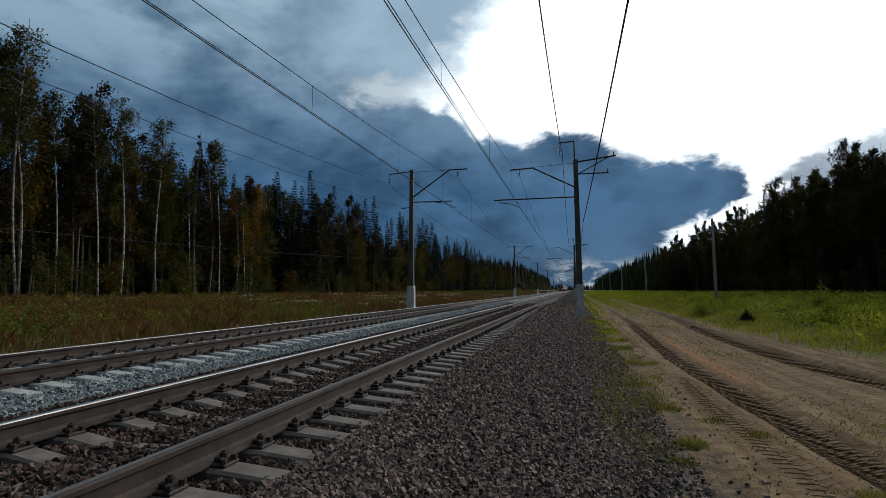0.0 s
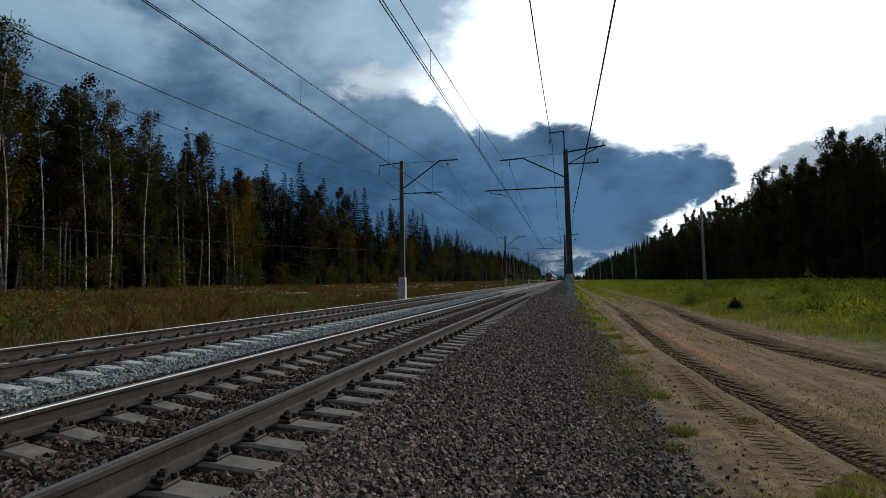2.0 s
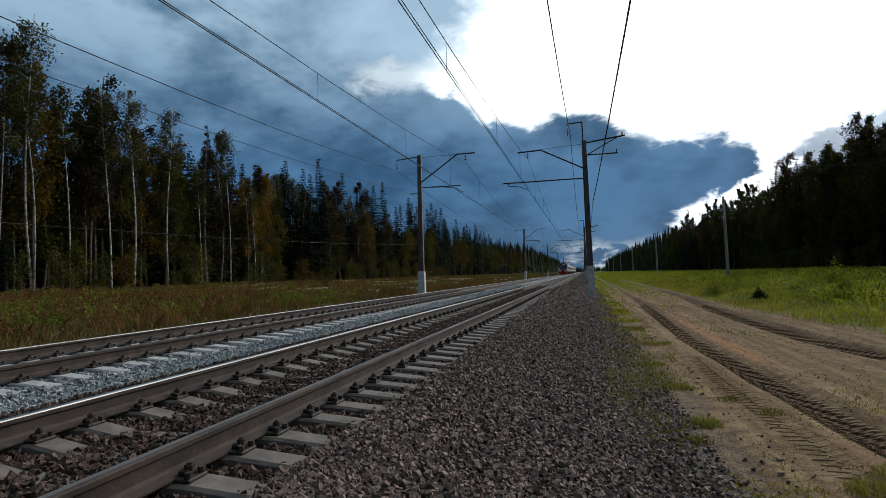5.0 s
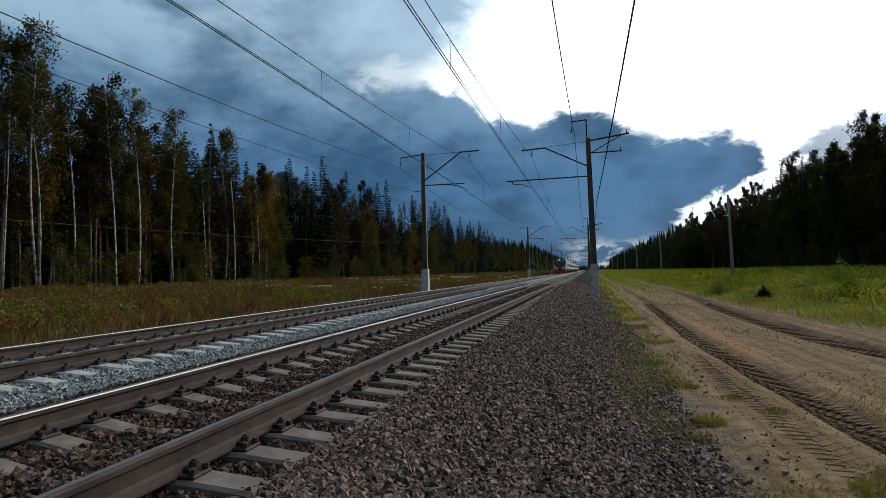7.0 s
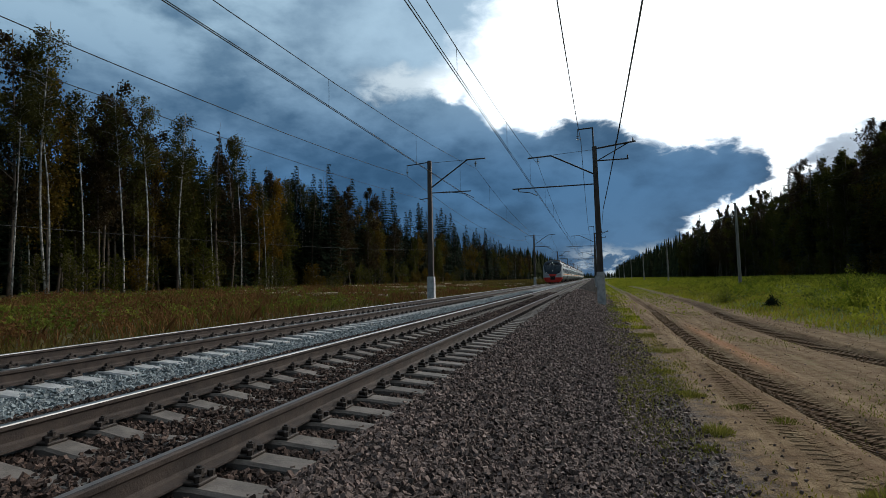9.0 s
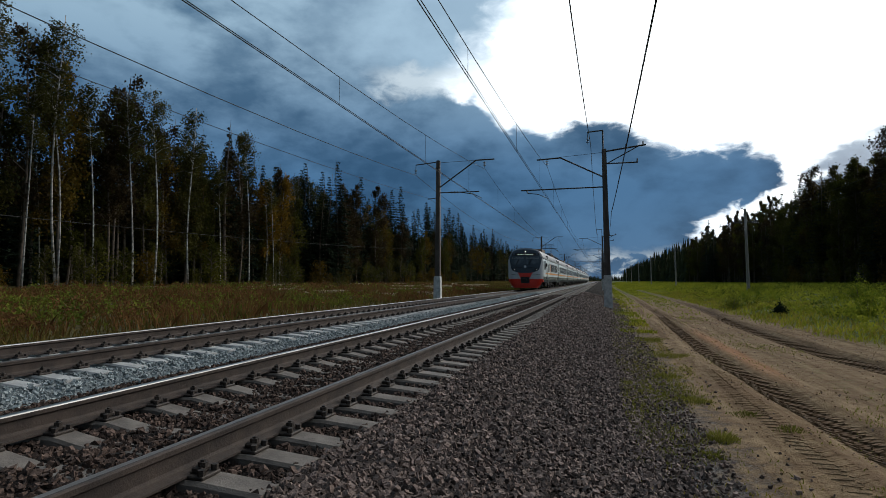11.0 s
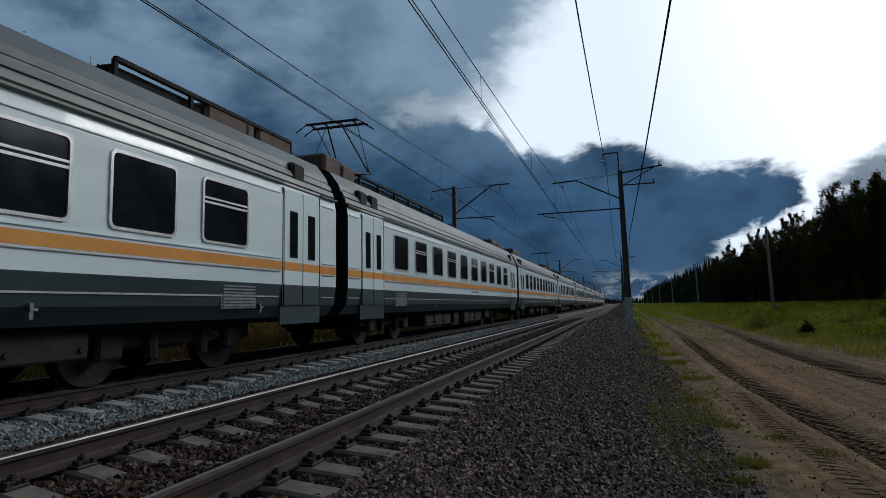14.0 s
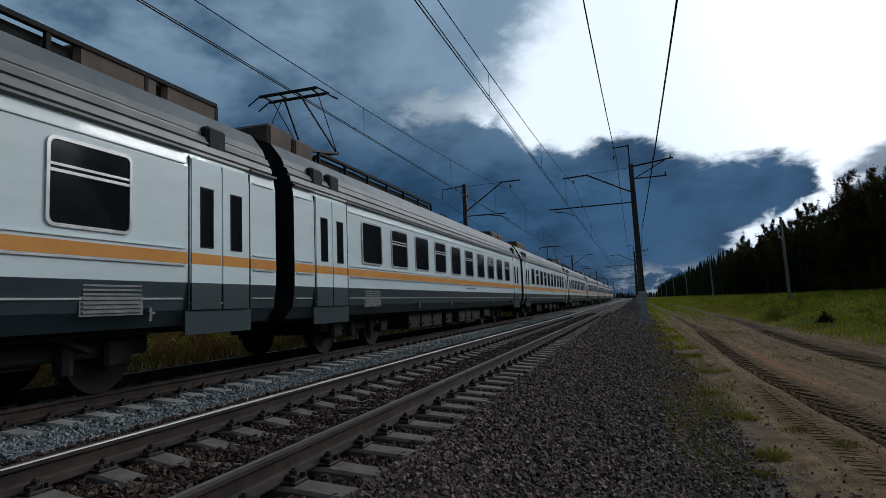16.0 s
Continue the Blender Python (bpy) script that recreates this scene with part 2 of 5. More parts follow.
def ground_material():
    m = bpy.data.materials.new("sand_and_soil")
    m.use_nodes = True
    t = m.node_tree
    b = t.nodes["Principled BSDF"]
    pos = add(t, "ShaderNodeNewGeometry").outputs["Position"]
    xs, ys, zs = add(t, "ShaderNodeSeparateXYZ", {0: pos}).outputs
    big = add(t, "ShaderNodeTexNoise", {"Vector": pos, "Scale": 0.55, "Detail": 7.0, "Roughness": 0.65}).outputs[0]
    mid = add(t, "ShaderNodeTexNoise", {"Vector": pos, "Scale": 4.0, "Detail": 7.0, "Roughness": 0.65}).outputs[0]
    fine = add(t, "ShaderNodeTexNoise", {"Vector": pos, "Scale": 45.0, "Detail": 4.0}).outputs[0]
    sand = blend(t, smooth(t, mid, 0.3, 0.7), (0.142, 0.087, 0.043), (0.275, 0.184, 0.100))
    sand = blend(t, smooth(t, fine, 0.55, 0.75), sand, (0.06, 0.042, 0.026))
    along = add(t, "ShaderNodeVectorMath", {0: pos, 1: (3.0, 0.10, 1.0)}, operation="MULTIPLY").outputs[0]
    streaks = add(t, "ShaderNodeTexNoise", {"Vector": along, "Scale": 1.6, "Detail": 6.0, "Roughness": 0.6}).outputs[0]
    sand = blend(t, maths(t, "MULTIPLY", smooth(t, streaks, 0.48, 0.62), 0.65), sand, (0.115, 0.066, 0.030))
    sand = blend(t, maths(t, "MULTIPLY", smooth(t, streaks, 0.46, 0.34), 0.5), sand, (0.31, 0.215, 0.12))
    damp = maths(t, "MULTIPLY", smooth(t, big, 0.45, 0.65), 0.5)
    sand = blend(t, damp, sand, (0.15, 0.088, 0.050))
    soil = blend(t, smooth(t, mid, 0.35, 0.65), (0.050, 0.045, 0.018), (0.12, 0.095, 0.038))
    green = blend(t, smooth(t, mid, 0.35, 0.65), (0.055, 0.075, 0.018), (0.14, 0.15, 0.035))
    gravel = blend(t, smooth(t, fine, 0.4, 0.65), (0.03, 0.027, 0.026), (0.16, 0.145, 0.135))
    xw = maths(t, "ADD", xs, maths(t, "MULTIPLY", maths(t, "SUBTRACT", mid, 0.5), 1.6))
    xw2 = maths(t, "ADD", xs, maths(t, "MULTIPLY", maths(t, "SUBTRACT", big, 0.5), 2.5))
    col = blend(t, smooth(t, xw, 0.75, 1.6), gravel, sand)
    # old ruts of darker, turned sand, fading out along the road
    fade = smooth(t, ys, 62.0, 30.0)
    off = [maths(t, "ABSOLUTE", maths(t, "SUBTRACT", xs, along_line(t, ys, bends))) for bends in (RUT_NEAR, RUT_FAR)]
    for d, w in zip(off, (0.22, 0.30)):
        col = blend(t, maths(t, "MULTIPLY", maths(t, "MULTIPLY", smooth(t, d, w, w * 0.6), 0.6), fade), col, (0.075, 0.043, 0.024))
    # a reddish, freshly turned stretch between the ruts
    red = maths(t, "MULTIPLY", smooth(t, maths(t, "ABSOLUTE", maths(t, "SUBTRACT", xs, 2.95)), 0.30, 0.10), maths(t, "MULTIPLY", smooth(t, ys, 10.0, 13.0), smooth(t, ys, 24.0, 18.0)))
    col = blend(t, maths(t, "MULTIPLY", red, 0.6), col, (0.33, 0.15, 0.07))
    col = blend(t, smooth(t, xw2, 6.2, 7.4), col, green)
    mound = maths(t, "MULTIPLY", smooth(t, maths(t, "ABSOLUTE", maths(t, "SUBTRACT", xw2, 3.9)), 0.5, 0.1), smooth(t, mid, 0.5, 0.6))
    col = blend(t, maths(t, "MULTIPLY", mound, 0.45), col, (0.09, 0.085, 0.03))
    worn = maths(t, "MULTIPLY", smooth(t, ys, 38.0, 85.0), smooth(t, mid, 0.35, 0.55))
    col = blend(t, maths(t, "MULTIPLY", maths(t, "MULTIPLY", worn, 0.85), smooth(t, xs, 0.5, 1.5)), col, green)
    left = smooth(t, xw, -9.4, -10.4)
    col = blend(t, left, col, soil)
    t.links.new(col, b.inputs["Base Color"])
    b.inputs["Roughness"].default_value = 0.95
    b.inputs["Specular IOR Level"].default_value = 0.1
    # tyre treads pressed into the ruts
    tread, tread2 = [maths(t, "SINE", maths(t, "MULTIPLY", maths(t, "ADD", ys, maths(t, "MULTIPLY", d, 0.7)), k)) for d, k in zip(off, (48.0, 36.0))]
    k1, k2 = smooth(t, off[0], 0.24, 0.17), smooth(t, off[1], 0.26, 0.18)
    h = maths(t, "ADD", maths(t, "MULTIPLY", maths(t, "MULTIPLY", tread, k1), 0.5), maths(t, "MULTIPLY", maths(t, "MULTIPLY", tread2, k2), 0.5))
    h = maths(t, "ADD", h, maths(t, "ADD", maths(t, "MULTIPLY", mid, 1.4), maths(t, "MULTIPLY", fine, 0.35)))
    bn = add(t, "ShaderNodeBump", {"Strength": 1.0, "Distance": 0.06, "Height": h})
    t.links.new(bn.outputs[0], b.inputs["Normal"])
    return m


M["ground"] = ground_material()

# ---- mesh helpers ----


def mesh_ob(name, verts, faces, mats, parent=None, smooth_it=False, index=None):
    me = bpy.data.meshes.new(name)
    me.from_pydata([tuple(v) for v in verts] if not isinstance(verts, np.ndarray) else verts.tolist(), [], faces if isinstance(faces, list) else faces.tolist())
    for m in mats if isinstance(mats, (list, tuple)) else [mats]:
        me.materials.append(m)
    if index is not None:
        me.polygons.foreach_set("material_index", index)
    if smooth_it:
        me.polygons.foreach_set("use_smooth", [True] * len(me.polygons))
    me.update()
    ob = new(name, me)
    if parent:
        ob.parent = parent
    return ob


def part(name, bm, mat, parent, label=""):
    me = bpy.data.meshes.new(name)
    bm.to_mesh(me)
    bm.free()
    me.materials.append(mat)
    ob = new(name, me)
    ob.parent = parent
    if label:
        ob["label"] = label
    return ob


def box(bm, x0, x1, y0, y1, z0, z1, bevel=0.0):
    r = bmesh.ops.create_cube(bm, size=1.0)
    for v in r["verts"]:
        v.co = Vector(((x0 + x1) / 2 + v.co.x * (x1 - x0), (y0 + y1) / 2 + v.co.y * (y1 - y0), (z0 + z1) / 2 + v.co.z * (z1 - z0)))
    if bevel:
        ed = list({e for v in r["verts"] for e in v.link_edges})
        bmesh.ops.bevel(bm, geom=ed, offset=bevel, segments=1, affect="EDGES")


def boxed(*args, **kw):
    bm = bmesh.new()
    box(bm, *args, **kw)
    return bm


def rod(bm, a, b, r, r2=None, n=8):
    a, b = Vector(a), Vector(b)
    d = b - a
    q = d.to_track_quat("Z", "Y").to_matrix().to_4x4()
    bmesh.ops.create_cone(bm, cap_ends=True, segments=n, radius1=r, radius2=r if r2 is None else r2, depth=d.length,
                          matrix=Matrix.Translation((a + b) / 2) @ q)


def tube(points, r, n=5, radii=None):
    """Vertices and faces of a tube along points."""
    pts = np.array(points, float)
    tang = np.gradient(pts, axis=0)
    tang /= np.linalg.norm(tang, axis=1)[:, None] + 1e-9
    ref = np.array([1.0, 0, 0]) if abs(tang[0][2]) > 0.7 else np.array([0, 0, 1.0])
    u = np.cross(tang, ref)
    u /= np.linalg.norm(u, axis=1)[:, None]
    v = np.cross(tang, u)
    rr = np.full(len(pts), r) if radii is None else np.array(radii)
    ang = np.linspace(0, 2 * np.pi, n, endpoint=False)
    vs = pts[:, None, :] + rr[:, None, None] * (np.cos(ang)[None, :, None] * u[:, None, :] + np.sin(ang)[None, :, None] * v[:, None, :])
    fs = [[i * n + j, i * n + (j + 1) % n, (i + 1) * n + (j + 1) % n, (i + 1) * n + j] for i in range(len(pts) - 1) for j in range(n)]
    fs.append(list(range(n - 1, -1, -1)))
    fs.append([(len(pts) - 1) * n + j for j in range(n)])
    return vs.reshape(-1, 3), fs


def join(pieces):
    vs, fs, o = [], [], 0
    for v, f in pieces:
        vs.append(np.asarray(v))
        fs += [[i + o for i in q] for q in f]
        o += len(v)
    return np.concatenate(vs), fs


RNG = np.random.default_rng(7)
XA, XB, RAIL = -3.1, -7.2, 0.75     # centre lines of the two tracks, height of the rail heads


def ground_z(x, y):
    """Height of the natural ground."""
    xs = [-400, -60, -34, -22, -13, -10.6, -9, 0.6, 1.3, 2.2, 5.6, 7.0, 10, 14, 30, 60, 400]
    zs = [6.0, 1.6, 1.05, 0.80, 0.42, 0.22, 0.2, 0.0, 0.0, 0.0, 0.0, 0.10, 0.50, 0.85, 1.15, 1.6, 6.0]
    z = np.interp(x, xs, zs)
    deep = np.clip((60 - y) / 25, 0, 1)
    u, w = x - rut(RUT_NEAR, y), x - rut(RUT_FAR, y)
    z = z - deep * (0.08 * np.exp(-(u / 0.2) ** 2) + 0.10 * np.exp(-(w / 0.22) ** 2))
    z = z + deep * (0.05 * np.exp(-((u - 0.4) / 0.15) ** 2) + 0.09 * np.exp(-((w - 0.42) / 0.16) ** 2) + 0.04 * np.exp(-((u + 0.55) / 0.2) ** 2))
    wild = np.clip((np.abs(x + 2) - 9) / 6, 0, 1)
    return z + wild * 0.10 * (np.sin(x * 0.9 + y * 0.31) * np.sin(y * 0.53 - x * 0.2)) + 0.012 * np.sin(y * 2.1 + x) * np.sin(x * 3.3)


def build_ground():
    xs = np.unique(np.concatenate([np.linspace(-3000, -400, 6), np.linspace(-400, -60, 10), np.linspace(-60, -9, 70), np.linspace(-9, 0.5, 8),
                                   np.linspace(0.5, 6.5, 110), np.linspace(6.5, 40, 70), np.linspace(40, 400, 12), np.linspace(400, 3000, 6)]))
    ys = np.unique(np.concatenate([np.linspace(-3000, -60, 8), np.linspace(-60, 0, 14), np.linspace(0, 40, 140), np.linspace(40, 120, 60),
                                   np.linspace(120, 600, 30), np.linspace(600, 4500, 8)]))
    gx, gy = np.meshgrid(xs, ys)
    gz = ground_z(gx, gy)
    far = np.clip((gy - 600) / 2000, 0, 1)
    gz = gz * (1 - far)
    v = np.stack([gx, gy, gz], -1).reshape(-1, 3)
    nx, ny = len(xs), len(ys)
    i, j = np.meshgrid(np.arange(nx - 1), np.arange(ny - 1))
    a = (j * nx + i).ravel()
    f = np.stack([a, a + 1, a + nx + 1, a + nx], 1)
    ob = mesh_ob("ground", v, f, M["ground"], smooth_it=True)
    tagged(ob, "sandy ground with wheel ruts and grassy soil beside the line", "ground", kind="structure")


build_ground()

BED_X = [-10.9, -9.2, -8.75, -8.5, -5.9, -5.35, -5.0, -1.75, -1.4, -0.6, 0.2, 0.85]
BED_Z = [0.15, 0.45, 0.50, 0.50, 0.50, 0.44, 0.50, 0.50, 0.48, 0.30, 0.10, -0.03]


def bed_z(x):
    return np.interp(x, BED_X, BED_Z)


def build_bed(name, x0, x1, mat, label):
    xs = np.linspace(x0, x1, int((x1 - x0) / 0.08) + 2)
    ys = np.unique(np.concatenate([np.linspace(-40, 2, 20), np.linspace(2, 22, 240), np.linspace(22, 80, 120), np.linspace(80, 900, 60)]))
    gx, gy = np.meshgrid(xs, ys)
    gz = bed_z(gx) + RNG.normal(0, 0.010, gx.shape)
    v = np.stack([gx, gy, gz], -1).reshape(-1, 3)
    nx, ny = len(xs), len(ys)
    i, j = np.meshgrid(np.arange(nx - 1), np.arange(ny - 1))
    a = (j * nx + i).ravel()
    ob = mesh_ob(name, v, np.stack([a, a + 1, a + nx + 1, a + nx], 1), mat)
    return tagged(ob, label, "ballast", kind="structure")


build_bed("ballast_bed_near", -5.25, 0.85, M["bed"], "dark brown-grey ballast bed under the near track, blackened for shade between stones")
build_bed("ballast_bed_far", -10.9, -5.25, M["bed_pale"], "pale blue-grey fresh ballast bed under the far track")


def stones(name, n, x0, x1, y0, y1, size, mat, label, power=1.8, gap=None):
    """Loose crushed stones: jittered angular blocks, thicker near the camera."""
    u = RNG.random(n)
    y = y0 + (y1 - y0) * u ** power
    x = RNG.uniform(x0, x1, n)
    if x0 < 0 < x1:
        keep = RNG.random(n) < np.clip((1.20 - x) / 0.8, 0.008, 1)
        x, y = x[keep], y[keep]
        n = len(x)
    if gap is not None:
        # the sleepers stay clear
        xc, phase = gap
        off = np.abs((y - phase + 0.25) % 0.5 - 0.25)
        ax = np.abs(x - xc)
        keep = (off > 0.125) | (ax > 1.25) | ((ax < 0.38) & (RNG.random(n) < 0.8))
        x, y = x[keep], y[keep]
        n = len(x)
    s = size * RNG.uniform(0.55, 1.35, n) * (1 + np.clip(y - 12, 0, 60) * 0.03)
    cube = np.array([[a, b, c] for a in (-1, 1) for b in (-1, 1) for c in (-1, 1)], float) * 0.5
    p = cube[None] * RNG.uniform(0.55, 1.15, (n, 1, 3)) * RNG.uniform(0.72, 1.0, (n, 8, 1)) + RNG.normal(0, 0.11, (n, 8, 3))
    q = RNG.normal(size=(n, 4))
    q /= np.linalg.norm(q, axis=1)[:, None]
    w, a, b, c = q.T
    rot = np.stack([np.stack([1 - 2 * (b * b + c * c), 2 * (a * b - c * w), 2 * (a * c + b * w)], -1),
                    np.stack([2 * (a * b + c * w), 1 - 2 * (a * a + c * c), 2 * (b * c - a * w)], -1),
                    np.stack([2 * (a * c - b * w), 2 * (b * c + a * w), 1 - 2 * (a * a + b * b)], -1)], 1)
    p = np.einsum("nij,nkj->nki", rot, p) * s[:, None, None]
    p += np.stack([x, y, np.maximum(bed_z(x), ground_z(x, y)) + s * RNG.uniform(0.05, 0.5, n)], -1)[:, None, :]
    quads = np.array([[0, 1, 3, 2], [4, 6, 7, 5], [0, 4, 5, 1], [2, 3, 7, 6], [0, 2, 6, 4], [1, 5, 7, 3]])
    f = (quads[None] + (np.arange(n) * 8)[:, None, None]).reshape(-1, 4)
    ob = mesh_ob(name, p.reshape(-1, 3), f, mat)
    return tagged(ob, label, "gravel", kind="stuff")


stones("shoulder_gravel", 115000, -1.78, 1.7, 1.8, 60, 0.034, M["stone"], "dark angular crushed stones heaped on the ballast shoulder", power=2.5, gap=(XA, 2.95))
stones("near_track_gravel", 48000, -5.2, -1.78, 1.0, 48, 0.034, M["stone_dark"], "dark stained crushed stones between the sleepers of the near track", power=2.2, gap=(XA, 2.95))
stones("far_track_gravel", 44000, -9.0, -5.1, 4.0, 55, 0.037, M["stone_pale"], "pale blue-grey crushed stones of the far track", gap=(XB, 3.05))
stones("shoulder_gravel", 11000, -1.78, 1.7, -14, 1.9, 0.040, M["stone"], "dark angular crushed stones heaped on the ballast shoulder", power=0.7, gap=(XA, 2.95))
stones("near_track_gravel", 9000, -5.2, -1.78, -14, 1.1, 0.040, M["stone_dark"], "dark stained crushed stones between the sleepers of the near track", power=0.7, gap=(XA, 2.95))
stones("far_track_gravel", 10000, -9.0, -5.1, -14, 4.1, 0.042, M["stone_pale"], "pale blue-grey crushed stones of the far track", power=0.7, gap=(XB, 3.05))


def pebbles(name, n, x0, x1, y0, y1, size, mat, label):
    return stones(name, n, x0, x1, y0, y1, size, mat, label, power=1.6)


pebbles("sand_pebbles", 800, 1.0, 6.5, 3.5, 30, 0.018, M["stone"], "small loose pebbles strewn over the sandy road")


def tyre_lugs(name, bends, y0, y1, step, length, height, wander, label):
    """Soil pressed up between the lugs of a tractor tyre, in slanting bars along the rut."""
    quads = [[0, 1, 3, 2], [4, 6, 7, 5], [0, 4, 5, 1], [2, 3, 7, 6], [0, 2, 6, 4], [1, 5, 7, 3]]
    pieces = []
    k, y = 0, y0
    while y < y1:
        s = 1 if k % 2 else -1
        x = float(rut(bends, y)) + wander * math.sin(y * 0.13) + s * length * 0.42
        c, sn = math.cos(s * 0.5), math.sin(s * 0.5)
        pts = []
        for a in (-1, 1):
            for b in (-1, 1):
                for h in (0, 1):
                    u, w = a * length * 0.5 * RNG.uniform(0.85, 1.1), b * step * (0.30 if h == 0 else 0.14) * RNG.uniform(0.8, 1.2)
                    px, py = x + u * c - w * sn, y + u * sn + w * c
                    pts.append((px, py, float(ground_z(np.array(px), np.array(py))) + (height * RNG.uniform(0.6, 1.2) if h else -0.03)))
        pieces.append((np.array(pts), quads))
        k, y = k + 1, y + step * 0.5
    v, f = join(pieces)
    tagged(mesh_ob(name, v, f, M["ground"]), label, "tyre track", kind="stuff")


tyre_lugs("tyre_marks", RUT_NEAR, 3.6, 30, 0.17, 0.20, 0.012, 0.0, "ribbed tractor tyre marks pressed into damp sand")
tyre_lugs("tyre_marks", RUT_FAR, 7.0, 30, 0.20, 0.24, 0.014, 0.0, "ribbed tractor tyre marks pressed into damp sand")
tyre_lugs("tyre_marks", [(4.0, 2.02), (9.0, 1.85), (20.0, 1.95)], 3.8, 12.0, 0.15, 0.17, 0.008, 0.08, "ribbed tractor tyre marks pressed into damp sand")
pebbles("soil_clods", 1800, 1.5, 6.8, 3.5, 30, 0.017, M["ground"], "crumbled clods of sandy soil on the road")

# ---- tracks ----


def rail_mesh(x, z, y0, y1):
    """R65-like section drawn along the line; the running surface has its own material."""
    half = [(0.075, -0.18), (0.075, -0.168), (0.018, -0.150), (0.010, -0.130), (0.010, -0.055), (0.036, -0.040), (0.0375, -0.012), (0.031, -0.004), (0.016, -0.001)]
    sec = half + [(-a, b) for a, b in half[::-1]]
    shiny = (6, 7, 8) if x < 0 else (8, 9)      # running surface; gauge corner only on left rails, where it mirrors bright sky
    ys = np.concatenate([np.linspace(y0, 60, 24), np.linspace(80, y1, 10)])
    n = len(sec)
    v = [(x + a, y, z + b) for y in ys for a, b in sec]
    f, idx = [], []
    for i in range(len(ys) - 1):
        for j in range(n):
            f.append([i * n + j, (i + 1) * n + j, (i + 1) * n + (j + 1) % n, i * n + (j + 1) % n])
            idx.append(1 if j in shiny else 0)
    return v, f, idx


def sleeper_bm():
    """Concrete sleeper, dipped in the middle, with bevelled top edges."""
    bm = bmesh.new()
    prof = [(-1.35, 0.0), (-0.95, 0.035), (-0.62, 0.035), (-0.30, -0.02), (0.30, -0.02), (0.62, 0.035), (0.95, 0.035), (1.35, 0.0)]
    rings = []
    for x, z in prof:
        rings.append([bm.verts.new((x, yy, zz)) for yy, zz in ((-0.14, -0.16), (-0.115, z - 0.02), (-0.095, z), (0.095, z), (0.115, z - 0.02), (0.14, -0.16))])
    for a, b in zip(rings, rings[1:]):
        for k in range(5):
            bm.faces.new((a[k], a[k + 1], b[k + 1], b[k]))
    bm.faces.new(rings[0][::-1])
    bm.faces.new(rings[-1])
    bmesh.ops.recalc_face_normals(bm, faces=bm.faces)
    return bm


def fastener_bm():
    """Clamp plate, bolt and nut beside the rail foot."""
    bm = bmesh.new()
    box(bm, -0.055, 0.06, -0.085, 0.085, 0.0, 0.022, bevel=0.006)
    box(bm, -0.05, 0.02, -0.04, 0.04, 0.022, 0.055, bevel=0.008)
    rod(bm, (0.0, 0, 0.05), (0.0, 0, 0.092), 0.014, n=6)
    for yy in (-0.06, 0.06):
        rod(bm, (0.035, yy, 0.02), (0.035, yy, 0.055), 0.022, n=6)
    rod(bm, (0.0, 0, 0.052), (0.0, 0, 0.080), 0.028, n=6)
    return bm


STEP = 0.5
shared = {}


def shared_mesh(key, maker, mat):
    if key not in shared:
        me = bpy.data.meshes.new(key)
        bm = maker()
        bm.to_mesh(me)
        bm.free()
        me.materials.append(mat)
        shared[key] = me
    return shared[key]


def build_track(xc, phase, label, concrete):
    track = new("railway_track")
    track.location = (xc, 0, RAIL)
    tagged(track, label, "railway track", group="railway tracks")
    for side in (-1, 1):
        v, f, idx = rail_mesh(side * 0.798, 0, -40, 1500)
        # left heads keep the glint, right heads have it coloured out
        mesh_ob("rail", v, f, [M["rail_side"], M["rail_head" if side < 0 else "rail_no_glint"]], track, index=idx, smooth_it=False)
    top = -0.225
    sm = shared_mesh("sleeper_" + concrete, sleeper_bm, M[concrete])
    fm = shared_mesh("rail_fastener", fastener_bm, M["fastener"])
    for k in range(-34, 140):
        s = new("sleeper", sm)
        s.parent = track
        s.location = (RNG.normal(0, 0.012), phase + k * STEP + RNG.normal(0, 0.010), top)
        s.rotation_euler = (0, 0, RNG.normal(0, 0.006))
        if 0 <= k < 70:
            for side in (-1, 1):
                for o in (-1, 1):
                    c = new("rail_fastener", fm)
                    c.parent = track
                    c.location = (side * 0.798 + o * 0.115, s.location.y, top + 0.035)
                    c.rotation_euler = (0, 0, 0 if o > 0 else math.pi)
    # the far sleepers, past counting
    sv = np.array([v.co for v in sm.vertices])
    sf = [list(p.vertices) for p in sm.polygons]
    pieces = [(sv + np.array([0, phase + k * STEP, top]), sf) for k in range(140, 700)]
    v, f = join(pieces)
    tagged(mesh_ob("far_sleepers", v, f, M[concrete], track), kind="stuff")


build_track(XA, 2.95, "near railway track with rusty rails on concrete sleepers in dark ballast", "concrete")
build_track(XB, 3.05, "far railway track with concrete sleepers in pale fresh ballast", "concrete_pale")

# ---- masts of the overhead line ----


def insulator(bm, x, y, z, n=3):
    for i in range(n):
        rod(bm, (x, y, z - 0.10 * i - 0.03), (x, y, z - 0.10 * i), 0.10, 0.04, n=10)
    rod(bm, (x, y, z - 0.10 * n - 0.05), (x, y, z + 0.06), 0.015, n=6)


def tapered(bm, z0, z1, w0, w1):
    r = bmesh.ops.create_cube(bm, size=1.0)
    for v in r["verts"]:
        w = w1 if v.co.z > 0 else w0
        v.co = Vector((v.co.x * w, v.co.y * w, z1 if v.co.z > 0 else z0))
    bmesh.ops.bevel(bm, geom=list({e for v in r["verts"] for e in v.link_edges}), offset=0.03, segments=2, affect="EDGES")


